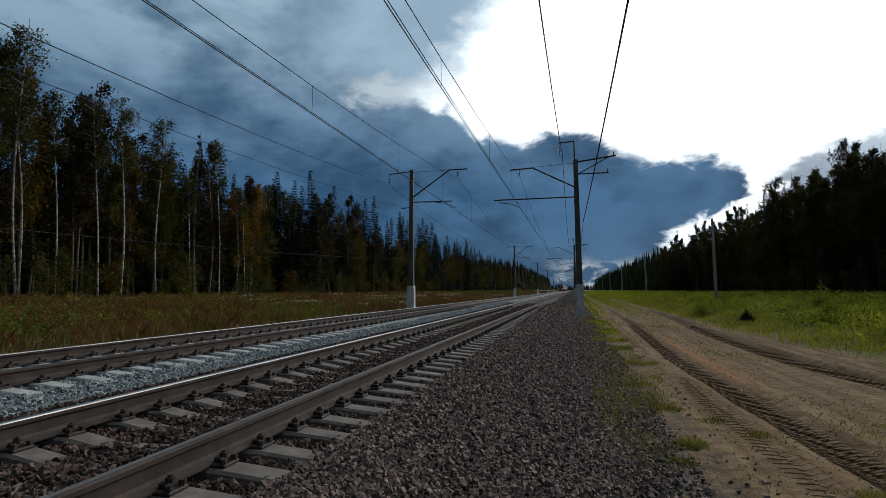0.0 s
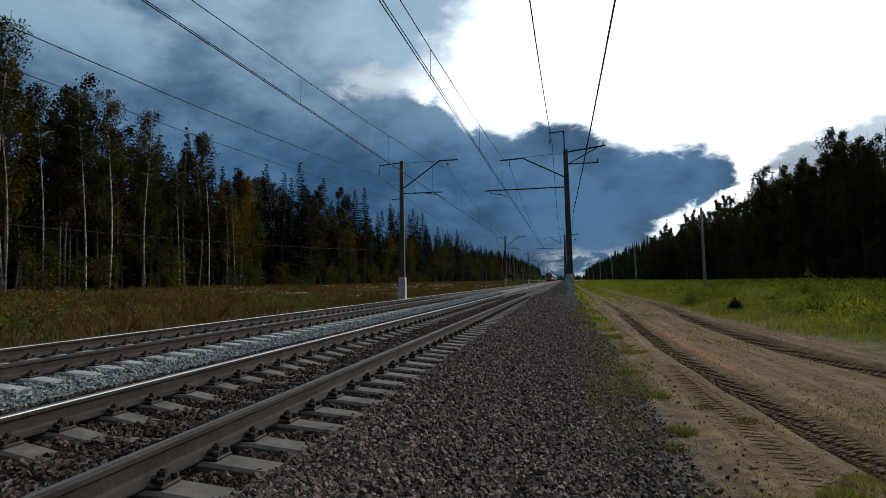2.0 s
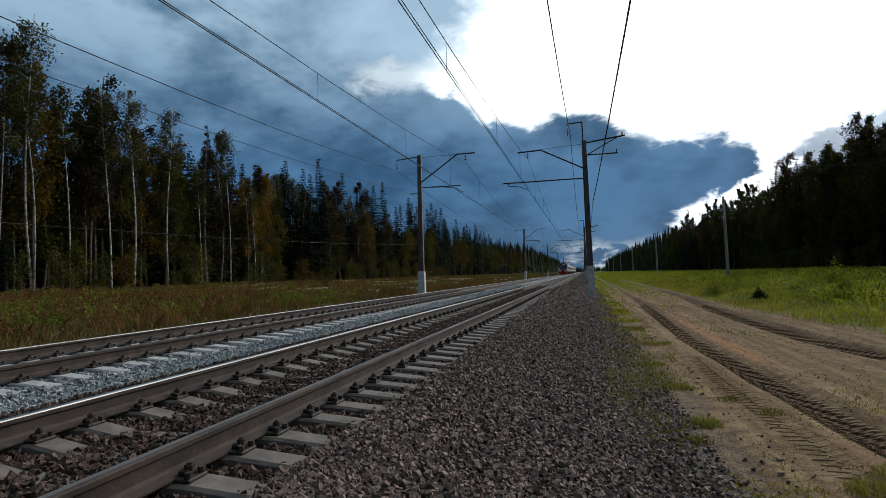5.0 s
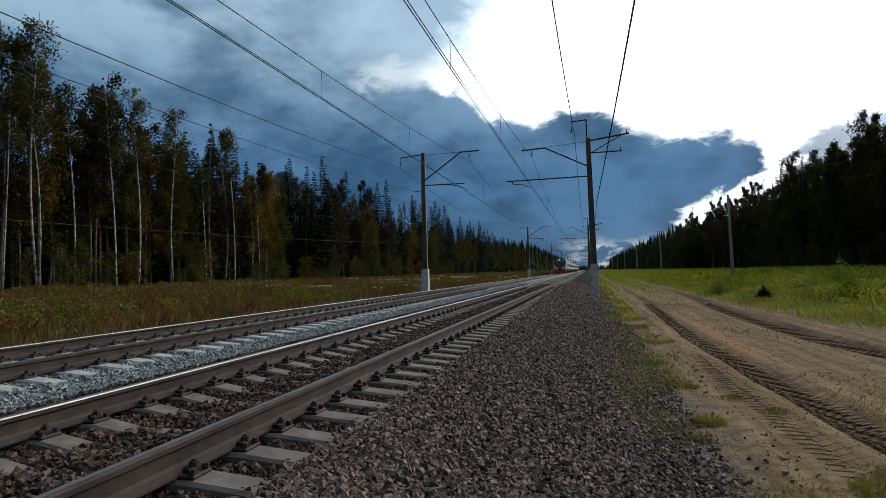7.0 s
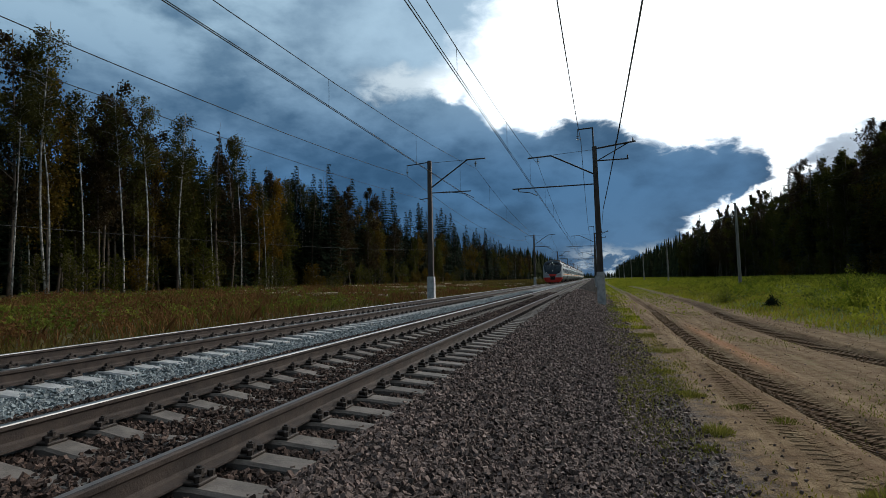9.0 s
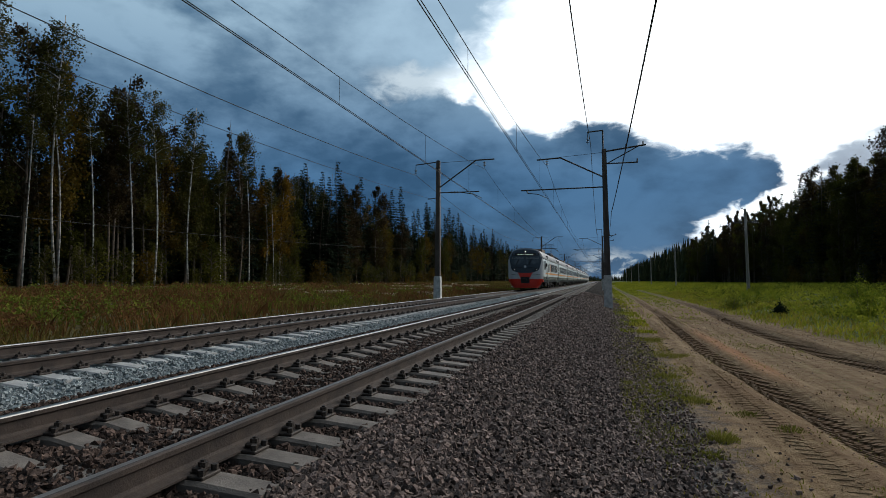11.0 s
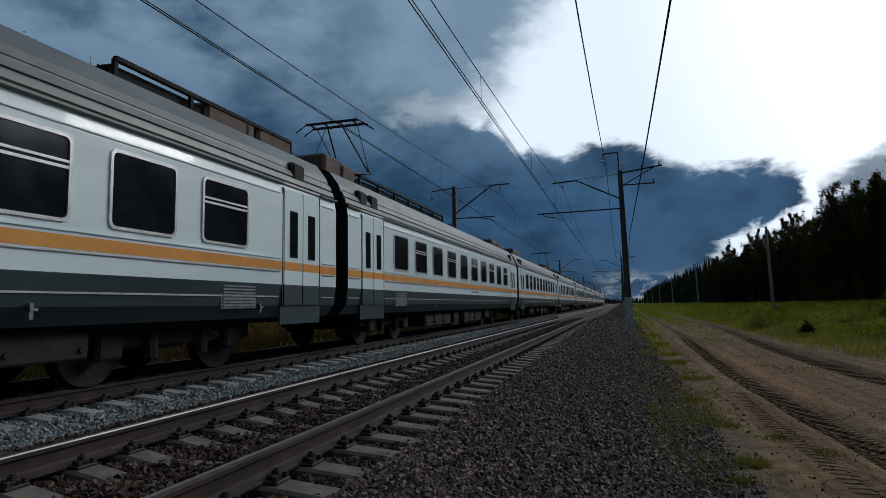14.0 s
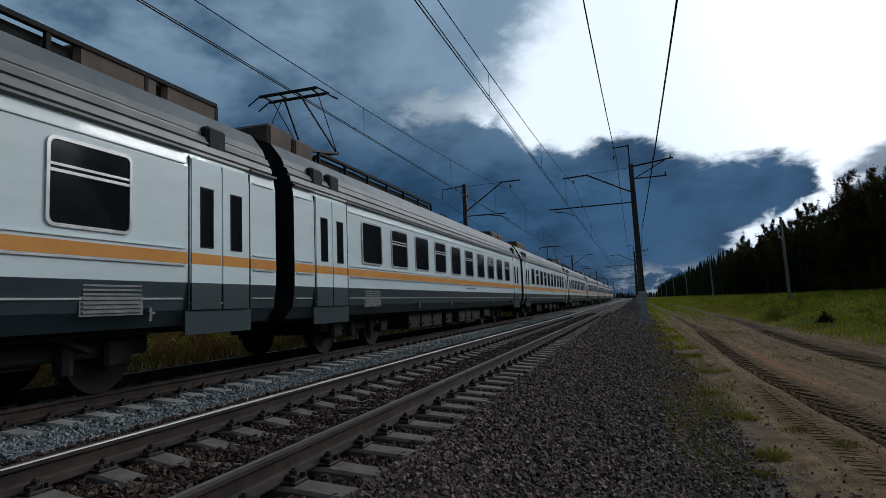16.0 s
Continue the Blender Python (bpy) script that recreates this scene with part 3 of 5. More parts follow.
def mast_left():
    """Steel mast beyond the far track; its arms reach to the right over the track."""
    m = new("catenary_mast")
    bm = bmesh.new()
    tapered(bm, 1.45, 9.15, 0.34, 0.24)
    part("pole", bm, M["mast"], m)
    bm = bmesh.new()
    tapered(bm, -0.6, 1.5, 0.48, 0.44)
    part("footing", bm, M["mast_base"], m, "whitewashed concrete footing")
    bm = bmesh.new()
    rod(bm, (0.1, 0, 7.35), (2.55, 0, 9.05), 0.045)
    rod(bm, (2.5, 0, 9.05), (3.75, 0, 9.07), 0.045)
    rod(bm, (0.1, 0, 9.0), (2.6, 0, 9.05), 0.014, n=5)
    part("cantilever", bm, M["dark_steel"], m)
    bm = bmesh.new()
    rod(bm, (0.1, 0, 7.0), (2.75, 0, 7.0), 0.035)
    rod(bm, (1.5, 0, 6.98), (2.4, 0, 6.85), 0.025)
    rod(bm, (2.4, 0, 6.85), (2.95, 0, 6.55), 0.02)
    for x in (0.9, 1.1, 1.3):
        rod(bm, (x, -0.001, 7.0), (x + 0.05, 0, 7.0), 0.075, n=10)
    part("registration_arm", bm, M["dark_steel"], m)
    bm = bmesh.new()
    rod(bm, (-0.1, 0, 9.05), (-1.55, 0, 8.92), 0.035)
    rod(bm, (-1.55, 0, 8.95), (-1.55, 0, 8.6), 0.02)
    rod(bm, (-0.7, 0, 6.6), (0, 0, 6.68), 0.03)
    part("feeder_arm", bm, M["dark_steel"], m)
    bm = bmesh.new()
    insulator(bm, 3.1, 0, 8.9)
    part("insulator", bm, M["insulator"], m)
    bm = bmesh.new()
    insulator(bm, -1.55, 0, 8.6)
    part("insulator", bm, M["insulator"], m)
    return tagged(m, "dark steel overhead-line mast on a whitewashed concrete footing", "mast", group="masts of the overhead line")


def mast_right():
    """Concrete mast beside the near track with cross-arms on both sides."""
    m = new("catenary_mast")
    bm = bmesh.new()
    tapered(bm, 1.5, 9.0, 0.36, 0.26)
    part("pole", bm, M["mast"], m)
    bm = bmesh.new()
    tapered(bm, -0.6, 1.55, 0.50, 0.44)
    part("footing", bm, M["mast_base"], m, "grey concrete footing")
    bm = bmesh.new()
    rod(bm, (-0.05, 0, 8.9), (-0.05, 0, 10.15), 0.045)
    rod(bm, (-0.05, 0, 10.12), (-0.95, 0, 10.08), 0.04)
    rod(bm, (-0.92, 0, 10.1), (-0.92, 0, 9.7), 0.018)
    part("top_bracket", bm, M["dark_steel"], m)
    bm = bmesh.new()
    rod(bm, (-0.1, 0, 7.35), (-2.55, 0, 8.65), 0.045)
    rod(bm, (-2.5, 0, 8.65), (-3.95, 0, 8.6), 0.045)
    rod(bm, (-0.1, 0, 8.8), (-2.6, 0, 8.68), 0.012, n=5)
    part("cantilever", bm, M["dark_steel"], m)
    bm = bmesh.new()
    rod(bm, (-0.1, 0, 6.75), (-4.95, 0, 6.78), 0.04)
    rod(bm, (-4.6, 0, 6.75), (-4.55, 0, 6.6), 0.03)
    rod(bm, (-4.55, 0, 6.6), (-3.9, 0, 6.5), 0.025)
    rod(bm, (-3.9, 0, 6.5), (-3.45, 0, 6.28), 0.02)
    part("registration_arm", bm, M["dark_steel"], m)
    bm = bmesh.new()
    rod(bm, (0.05, 0, 8.85), (2.35, 0, 9.1), 0.05)
    rod(bm, (0.1, 0, 8.1), (1.95, 0, 9.05), 0.03)
    rod(bm, (0.1, 0, 8.12), (1.9, 0, 8.1), 0.04)
    for x, z in ((1.25, 9.0), (2.2, 9.1), (1.85, 8.12)):
        rod(bm, (x, 0, z), (x, 0, z + 0.22), 0.05, 0.03, n=8)
    part("crossarm", bm, M["dark_steel"], m)
    bm = bmesh.new()
    insulator(bm, -3.35, 0, 8.5)
    part("insulator", bm, M["insulator"], m)
    bm = bmesh.new()
    insulator(bm, -0.92, 0, 9.7)
    part("insulator", bm, M["insulator"], m)
    return tagged(m, "grey-brown concrete overhead-line mast with steel cross-arms", "mast", group="masts of the overhead line")


SPAN = 70.0
ML_Y, MR_Y = 37.5, 36.0
LEFT_MASTS = [ML_Y + SPAN * k for k in range(-1, 8)]
RIGHT_MASTS = [MR_Y + SPAN * k for k in range(-1, 8)]
ml, mr = mast_left(), mast_right()
ml.location = (-10.35, LEFT_MASTS[0], 0.42)
mr.location = (0.38, RIGHT_MASTS[0], 0.45)
for y in LEFT_MASTS[1:]:
    copy_thing(ml, pose(-10.35, y, 0.42, 0, 0, 0))
for y in RIGHT_MASTS[1:]:
    copy_thing(mr, pose(0.38, y, 0.45, 0, -1.0, 0))


def sagging(a, b, sag, n=14):
    return [(a[0] + (b[0] - a[0]) * t, a[1] + (b[1] - a[1]) * t, a[2] + (b[2] - a[2]) * t - 4 * sag * t * (1 - t)) for t in np.linspace(0, 1, n)]


def line(name, stations, sag, r, label):
    pts = []
    for a, b in zip(stations, stations[1:]):
        pts += sagging(a, b, sag)[(1 if pts else 0):]
    v, f = tube(pts, r, 5)
    return tagged(mesh_ob(name, v, f, M["wire"]), label, "wire", group="overhead wires")


def catenary(xc, ys, z_top, z_contact, z_low):
    line("contact_wire", [(xc, y, z_contact) for y in ys], 0.0, 0.012, "taut dark copper contact wire over the track")
    line("contact_wire", [(xc + 0.06, y, z_contact) for y in ys], 0.0, 0.010, "taut dark copper contact wire over the track")
    line("messenger_wire", [(xc, y, z_top) for y in ys], z_top - z_low, 0.011, "sagging messenger wire carrying the contact wire")
    n = 0
    for a, b in zip(ys[:5], ys[1:6]):
        for t in np.linspace(0.07, 0.93, 8):
            y = a + (b - a) * t
            z = z_top - 4 * (z_top - z_low) * t * (1 - t)
            v, f = tube([(xc, y, z_contact), (xc, y + 0.02, (z + z_contact) / 2), (xc, y, z)], 0.006, 4)
            tagged(mesh_ob("dropper", v, f, M["wire"]), "thin dropper wire between messenger and contact wire", "wire", group="droppers")


catenary(XA, RIGHT_MASTS, 8.55, 6.62, 7.15)
catenary(XB, LEFT_MASTS, 8.85, 6.66, 7.25)
line("feeder_wire", [(-11.9, y, 8.65) for y in LEFT_MASTS], 1.35, 0.014, "sagging feeder wire on the outer side of the masts")
line("signal_cable", [(-10.6, y, 3.7) for y in LEFT_MASTS], 0.9, 0.006, "thin low cable slung between the masts")
line("return_wire", [(-11.05, y, 7.1) for y in LEFT_MASTS], 1.05, 0.010, "thin sagging return wire below the feeder")
line("supply_wire", [(-0.54 - (0.36 if y < 0 else 0.0), y, 9.8) for y in RIGHT_MASTS], 1.9, 0.018, "sagging supply wire under the mast brackets")
line("black_cable", [(0.62, RIGHT_MASTS[1], 5.7), (1.02, 8.0, 6.75), (1.35, RIGHT_MASTS[0], 8.6)], 0.15, 0.020, "thick black cable tied to the mast")
line("black_cable", [(0.62, y, 5.7) for y in RIGHT_MASTS[1:5]], 1.0, 0.014, "thick black cable tied to the mast")


def pole_line():
    p = new("utility_pole")
    bm = bmesh.new()
    rod(bm, (0, 0, -0.6), (0.05, 0, 7.3), 0.15, 0.10, n=10)
    part("post", bm, M["post_wood"], p)
    bm = bmesh.new()
    box(bm, -0.95, 0.95, -0.05, 0.05, 6.05, 6.15, bevel=0.01)
    rod(bm, (0.05, 0, 7.2), (-0.25, 0, 7.35), 0.03)
    part("crossarm", bm, M["dark_steel"], p)
    for x in (-0.85, -0.4, 0.4, 0.85):
        bm = bmesh.new()
        rod(bm, (x, 0, 6.15), (x, 0, 6.38), 0.05, 0.03, n=8)
        part("insulator", bm, M["dark_steel"], p)
    return tagged(p, "slim weathered grey utility pole with a short crossarm", "pole", group="utility poles")


pl = pole_line()
POLES = [57.0 + 52.0 * k for k in range(-1, 7)]
pl.location = (12.4, POLES[0], 0.75)
for y in POLES[1:]:
    copy_thing(pl, pose(12.4, y, 0.75, 0, -1.5, 0))
for o in (-0.85, 0.85):
    line("pole_wire", [(12.4 + o, y, 7.05) for y in POLES], 0.7, 0.008, "thin wire between the utility poles")

# ---- trees ----


def cards(centres, size, flat=1.0):
    """Small leaf-clump quads at the centres, in random attitudes."""
    n = len(centres)
    u = RNG.normal(size=(n, 3))
    u /= np.linalg.norm(u, axis=1)[:, None]
    w = RNG.normal(size=(n, 3))
    w[:, 2] *= flat
    v = np.cross(u, w)
    v /= np.linalg.norm(v, axis=1)[:, None]
    s = (size * RNG.uniform(0.5, 1.3, n))[:, None]
    p = np.stack([centres - u * s * 0.5, centres - v * s * 0.36, centres + u * s * 0.5, centres + v * s * 0.36], 1)
    return p.reshape(-1, 3), np.arange(4 * n).reshape(-1, 4)


def bent(h, lean, n=9):
    t = np.linspace(0, 1, n)
    a = RNG.uniform(0, 6.28)
    k = RNG.normal(0, 0.012 * h, 2)
    return np.stack([lean * h * t * math.cos(a) + k[0] * np.sin(t * 5), lean * h * t * math.sin(a) + k[1] * np.sin(t * 4), -0.5 + (h + 0.5) * t], 1)


def broadleaf(name, h, crown_from, spread, leaf, bark, count, size, label, trunk_r=0.13, twin=False):
    tree = new(name)
    stems, woods, leaves = [], [], []
    for stem in range(2 if twin else 1):
        spine = bent(h * (1 - 0.12 * stem), RNG.uniform(0.01, 0.05) + 0.03 * stem)
        r = trunk_r * (1 - 0.3 * stem)
        stems.append(tube(spine, r, 7, radii=np.linspace(r, 0.02, len(spine))))
        for i in range(20):
            t = crown_from + (0.97 - crown_from) * (i + RNG.random()) / 20
            base = np.array([np.interp(t * h, spine[:, 2], spine[:, k]) for k in range(3)])
            a, up = RNG.uniform(0, 6.28), RNG.uniform(0.35, 1.1)
            prof = math.sin(min(1.0, (1.05 - t) / (1.05 - crown_from) * 1.15) * 2.3) ** 0.7 if t < 1.0 else 0.2
            ln = spread * max(0.25, prof) * RNG.uniform(0.6, 1.15)
            d = np.array([math.cos(a), math.sin(a), up])
            d /= np.linalg.norm(d)
            mid, tip = base + d * ln * 0.55, base + d * ln + np.array([0, 0, -0.22 * ln])
            woods.append(tube([base, mid, tip], 0.02, 4, radii=[0.035, 0.02, 0.006]))
            m = int(count / 20)
            along = RNG.random(m)[:, None] ** 0.6
            c = base + (mid - base) * np.minimum(along * 2, 1) + (tip - mid) * np.maximum(along * 2 - 1, 0)
            c = c + RNG.normal(0, 0.30 * ln ** 0.5 * 0.6, (m, 3)) * np.array([1, 1, 1.1])
            c[:, 2] -= RNG.exponential(0.25, m)
            leaves.append(c)
    v, f = join(stems)
    mesh_ob("trunk", v, f, bark, tree, smooth_it=True)
    v, f = join(woods)
    tagged(mesh_ob("branchwork", v, f, bark, tree, smooth_it=True), kind="stuff")
    v, f = cards(np.concatenate(leaves), size)
    mesh_ob("crown", v, f, leaf, tree)
    return tagged(tree, label, "tree", group="woodland trees")


def conifer(h, width, label, dense=1.0, sparse_low=0.08, leaf=None):
    tree = new("spruce")
    spine = bent(h, 0.01)
    v, f = tube(spine, 0.16, 7, radii=np.linspace(0.17, 0.01, len(spine)))
    mesh_ob("trunk", v, f, M["bark_dark"], tree, smooth_it=True)
    vs, fs, o = [], [], 0
    z = sparse_low * h
    while z < h * 0.985:
        t = z / h
        ln0 = width * (1 - t) ** 1.0 * (0.75 + 0.25 * min(1, t / 0.2)) + 0.12
        k = int(6 + 5 * (1 - t) * dense)
        for i in range(k):
            a = RNG.uniform(0, 6.28)
            ln = ln0 * RNG.uniform(0.65, 1.12)
            d = np.array([math.cos(a), math.sin(a), 0])
            s = np.array([-d[1], d[0], 0])
            droop = RNG.uniform(0.15, 0.5) * ln
            m = max(3, int(ln * 3.6))
            for j in range(m):
                q = (j + RNG.random()) / m
                c = np.array([0, 0, z]) + d * ln * q + np.array([0, 0, 0.12 * ln * q * 2 - droop * q * q + RNG.normal(0, 0.06)])
                w = 0.55 * (1.15 - q) * min(1.0, ln) + 0.05
                for sg in (-1, 1):
                    e = d * RNG.uniform(0.1, 0.25) * min(1.0, ln) + s * sg * w + np.array([0, 0, RNG.uniform(-0.22, 0.0)])
                    vs += [c - d * 0.10 * min(1.0, ln), c + d * (0.05 + 0.24 * min(1.0, ln)) + np.array([0, 0, -0.05]), c + e]
                    fs.append([o, o + 1, o + 2])
                    o += 3
        z += (0.32 + 0.25 * (1 - t)) / dense
    mesh_ob("crown", np.array(vs), fs, leaf or M["needles"], tree)
    return tagged(tree, label, "tree", group="woodland trees")


BIRCH = "tall birch with a pale trunk and a thinning yellow-green crown"
birches = [broadleaf("birch", h, cf, sp, M["leaf_birch"], M["bark_birch"], 3000, 0.135, BIRCH, tw, twin)
           for h, cf, sp, tw, twin in ((15.6, 0.58, 1.4, 0.085, True), (14.0, 0.64, 1.3, 0.07, False), (15.0, 0.62, 1.5, 0.08, False), (14.6, 0.68, 1.2, 0.065, False))]
autumns = [broadleaf("aspen", h, cf, sp, lf, M["bark_dark"], 3800, 0.17, lb, 0.09)
           for h, cf, sp, lf, lb in ((11.0, 0.25, 2.0, M["leaf_autumn"], "slender tree with yellow-brown autumn leaves"),
                                     (9.0, 0.18, 1.9, M["leaf_green"], "young leafy tree with dull green foliage"),
                                     (12.0, 0.35, 1.8, M["leaf_bare"], "slim tree with sparse brown leaves"),
                                     (10.0, 0.2, 1.8, M["leaf_birch"], "young birch with yellow-green foliage"),
                                     (12.5, 0.3, 2.0, M["leaf_bare"], "slim tree with sparse brown leaves"))]
shrubs = [broadleaf("shrub", h, 0.08, 1.3, lf, M["bark_dark"], 1000, 0.17, "low leafy shrub at the wood's edge", 0.05)
          for h, lf in ((3.2, M["leaf_green"]), (2.6, M["leaf_autumn"]), (4.0, M["leaf_birch"]))]
spruces = [conifer(h, w, "dark green pointed spruce", d) for h, w, d in ((15.0, 2.8, 0.95), (13.0, 2.5, 0.95), (16.5, 3.0, 0.95), (11.0, 2.4, 1.0))]
snag = conifer(15.5, 0.7, "dead bare spruce with short grey twigs", 0.5, 0.3, M["leaf_bare"])
fulls = [broadleaf("tree", h, cf, sp, lf, M["bark_dark"], 5200, 0.23, lb, 0.12)
         for h, cf, sp, lf, lb in ((15.5, 0.14, 2.5, M["leaf_bare"], "broad tree with dense brown autumn foliage"),
                                   (16.5, 0.20, 2.4, M["leaf_birch"], "tall full tree with olive-green foliage"),
                                   (14.5, 0.12, 2.6, M["leaf_green"], "broad tree with dull green foliage"))]
gold = broadleaf("aspen", 11.5, 0.3, 1.7, M["leaf_gold"], M["bark_birch"], 2600, 0.2, "slender tree with golden yellow autumn leaves", 0.09)
used = set()


def plant(proto, x, y, scale=1.0, rz=None):
    rz = RNG.uniform(0, 360) if rz is None else rz
    m = pose(x, y, float(ground_z(np.array(x), np.array(y))), 0, 0, rz)
    if proto not in used:
        used.add(proto)
        ob = proto
        ob.matrix_basis = m
    else:
        ob = copy_thing(proto, m)
    ob.scale = (scale, scale, scale * RNG.uniform(0.94, 1.06)) if scale != 1.0 else (1, 1, 1)
    return ob


# the tall birches at the left edge of the clearing, one by one
for k, (y, h) in enumerate([(24.0, 15.5), (26.0, 16.6), (29.8, 16.4), (32.5, 13.7), (35.9, 13.9), (37.8, 14.9), (42.5, 15.3), (50.1, 14.5), (27.5, 13.0), (46.0, 11.0), (55.0, 11.0)]):
    p = birches[(0, 1, 0, 3, 1, 2, 2, 3, 3, 1, 3)[k]]
    base = (15.6, 14.0, 15.6, 14.6, 14.0, 15.0, 15.0, 14.6, 14.6, 14.0, 14.6)[k]
    plant(p, -33.0 + RNG.normal(0, 0.3), y, 1.05 * h / base)
plant(snag, -33.2, 47.3, 1.0)
plant(gold, -34.6, 56.3, 0.98)
plant(gold, -34.8, 59.4, 1.06)
plant(fulls[0], -33.9, 50.3, 0.94)
for y, s in ((80.0, 0.92), (88.0, 1.0), (75.5, 0.85)):
    plant(fulls[0], -34.2, y, s)
for y, x, h in ((71.8, -33.6, 17.3), (69.8, -33.9, 14.8), (67.6, -33.8, 14.3), (59.3, -37.0, 14.2), (62.4, -37.0, 14.6), (68.6, -37.2, 15.6), (85.3, -36.0, 16.6), (104.2, -36.0, 18.2), (121.3, -36.0, 17.0), (140.8, -36.0, 19.5)):
    plant(spruces[2], x, y, h / 16.5)
# leafy edge, then the dark spruces behind it
y = 19.0
while y < 340:
    near = y < 95
    x = -34.5 - RNG.exponential(1.5)
    kind = RNG.random()
    if kind < (0.62 if y < 50 else 0.0 if 65 < y < 74 else 0.34):
        plant(autumns[RNG.integers(5)], x, y, RNG.uniform(1.08, 1.34) if y < 50 else RNG.uniform(0.9, 1.18))
    elif kind < (0.78 if y < 50 else 0.42):
        plant(birches[1 + RNG.integers(3)], x - 1, y, RNG.uniform(0.75, 0.9) if y < 44 else RNG.uniform(0.85, 0.95))
    else:
        plant(spruces[RNG.integers(4)], x - 1, y, RNG.uniform(0.55, 0.72) if y < 50 else RNG.uniform(0.78, 0.98) if y < 110 else RNG.uniform(0.95, 1.18))
    y += RNG.uniform(0.45, 1.05) if near else RNG.uniform(1.6, 3.0)
y = 18.0
while y < 340:
    plant(spruces[RNG.integers(4)], -38.5 - RNG.exponential(2.0), y, RNG.uniform(0.60, 0.76) if y < 50 else RNG.uniform(0.78, 1.0) if y < 110 else RNG.uniform(0.95, 1.18))
    y += RNG.uniform(0.8, 1.5) if y < 95 else RNG.uniform(2.2, 3.4)
y = 20.0
while y < 140:
    plant(shrubs[RNG.integers(3)], -32.2 - RNG.exponential(0.8), y, RNG.uniform(0.5, 1.2))
    y += RNG.uniform(1.2, 3.5)
# the wood across the meadow
y = 38.0
while y < 240:
    x = 31.0 + RNG.exponential(1.5)
    kind = RNG.random()
    if kind < 0.30:
        plant(autumns[RNG.integers(5)], x, y, RNG.uniform(1.15, 1.5))
    elif kind < 0.85:
        plant(fulls[RNG.integers(3)], x + 0.8, y, RNG.uniform(0.95, 1.12))
    else:
        plant(spruces[RNG.integers(4)], x, y, RNG.uniform(0.95, 1.15))
    y += RNG.uniform(0.6, 1.2) if y < 110 else RNG.uniform(1.8, 3.0)
y = 36.0
while y < 240:
    plant(spruces[RNG.integers(4)], 34.5 + RNG.exponential(2.0), y, RNG.uniform(0.95, 1.15))
    y += RNG.uniform(1.3, 2.4) if y < 110 else RNG.uniform(2.4, 3.6)
for y in np.arange(42, 120, 4.0):
    plant(shrubs[RNG.integers(3)], 29.5 + RNG.normal(0, 0.6), y, RNG.uniform(0.6, 1.3))


def far_woods(name, rows, label):
    """Deep and far wood: many rough small crowns, past counting."""
    vs, fs, o = [], [], 0
    for x, y, h in rows:
        n = 7
        zb = float(ground_z(np.array(x), np.array(y)))
        for i in range(n):
            t = i / n
            r = (1 - t) * h * 0.15 + 0.25
            m = 6
            a0 = RNG.uniform(0, 6)
            ring = [(x + r * RNG.uniform(0.7, 1.2) * math.cos(a0 + 6.283 * k / m), y + r * RNG.uniform(0.7, 1.2) * math.sin(a0 + 6.283 * k / m),
                     zb + h * t * 0.96 - RNG.uniform(0, 0.5)) for k in range(m)]
            vs += ring + [(x, y, zb + h * (t + 1.9 / n))]
            fs += [[o + k, o + (k + 1) % m, o + m] for k in range(m)]
            o += m + 1
    return tagged(mesh_ob(name, vs, fs, M["far_leaf"]), label, "woods", kind="stuff")


deep = [(-41.5 - RNG.uniform(0, 22), RNG.uniform(0, 260), RNG.uniform(8, 11.5)) for _ in range(900)]
deep += [(-34 - RNG.uniform(0, 30), RNG.uniform(335, 900), RNG.uniform(14, 18)) for _ in range(1100)]
far_woods("far_woods", deep, "dense dark conifer woods running on beside the line")
deep = [(35.5 + RNG.uniform(0, 22), RNG.uniform(25, 250), RNG.uniform(12, 15.5)) for _ in range(700)]
deep += [(31 + RNG.uniform(0, 30), RNG.uniform(240, 900), RNG.uniform(14, 17)) for _ in range(1000)]
far_woods("far_woods", deep, "dense dark mixed woods across the meadow")
deep = [(RNG.uniform(-300, 300), RNG.uniform(1500, 1600), RNG.uniform(9, 14)) for _ in range(900)]
far_woods("far_woods", deep, "dark line of woods on the horizon")

# ---- grass, weeds, cut timber ----


def blades(name, n, x0, x1, y0, y1, h, mat, label, keep=None, power=2.0, lean=0.35, width=0.014):
    y = y0 + (y1 - y0) * RNG.random(n) ** power
    x = RNG.uniform(x0, x1, n)
    if keep is not None:
        k = keep(x, y)
        x, y = x[k], y[k]
        n = len(x)
    z = np.maximum(ground_z(x, y), np.where(x < 1.0, bed_z(x), -1))
    hh = h * RNG.uniform(0.4, 1.25, n)
    a = RNG.uniform(0, 6.283, n)
    w = width * RNG.uniform(0.6, 1.5, n) * (1 + y / 35)
    base = np.stack([x, y, z - 0.02], 1)
    side = np.stack([np.cos(a), np.sin(a), np.zeros(n)], 1) * w[:, None]
    bend = np.stack([RNG.normal(0, lean, n), RNG.normal(0, lean, n), np.ones(n)], 1)
    tip = base + bend * hh[:, None]
    mid = base + bend * np.array([0.35, 0.35, 0.6]) * hh[:, None]
    p = np.stack([base - side, base + side, mid + side * 0.7, tip, mid - side * 0.7], 1).reshape(-1, 3)
    f = np.arange(5 * n).reshape(-1, 5)
    return tagged(mesh_ob(name, p, f, mat), label, "grass", kind="stuff")


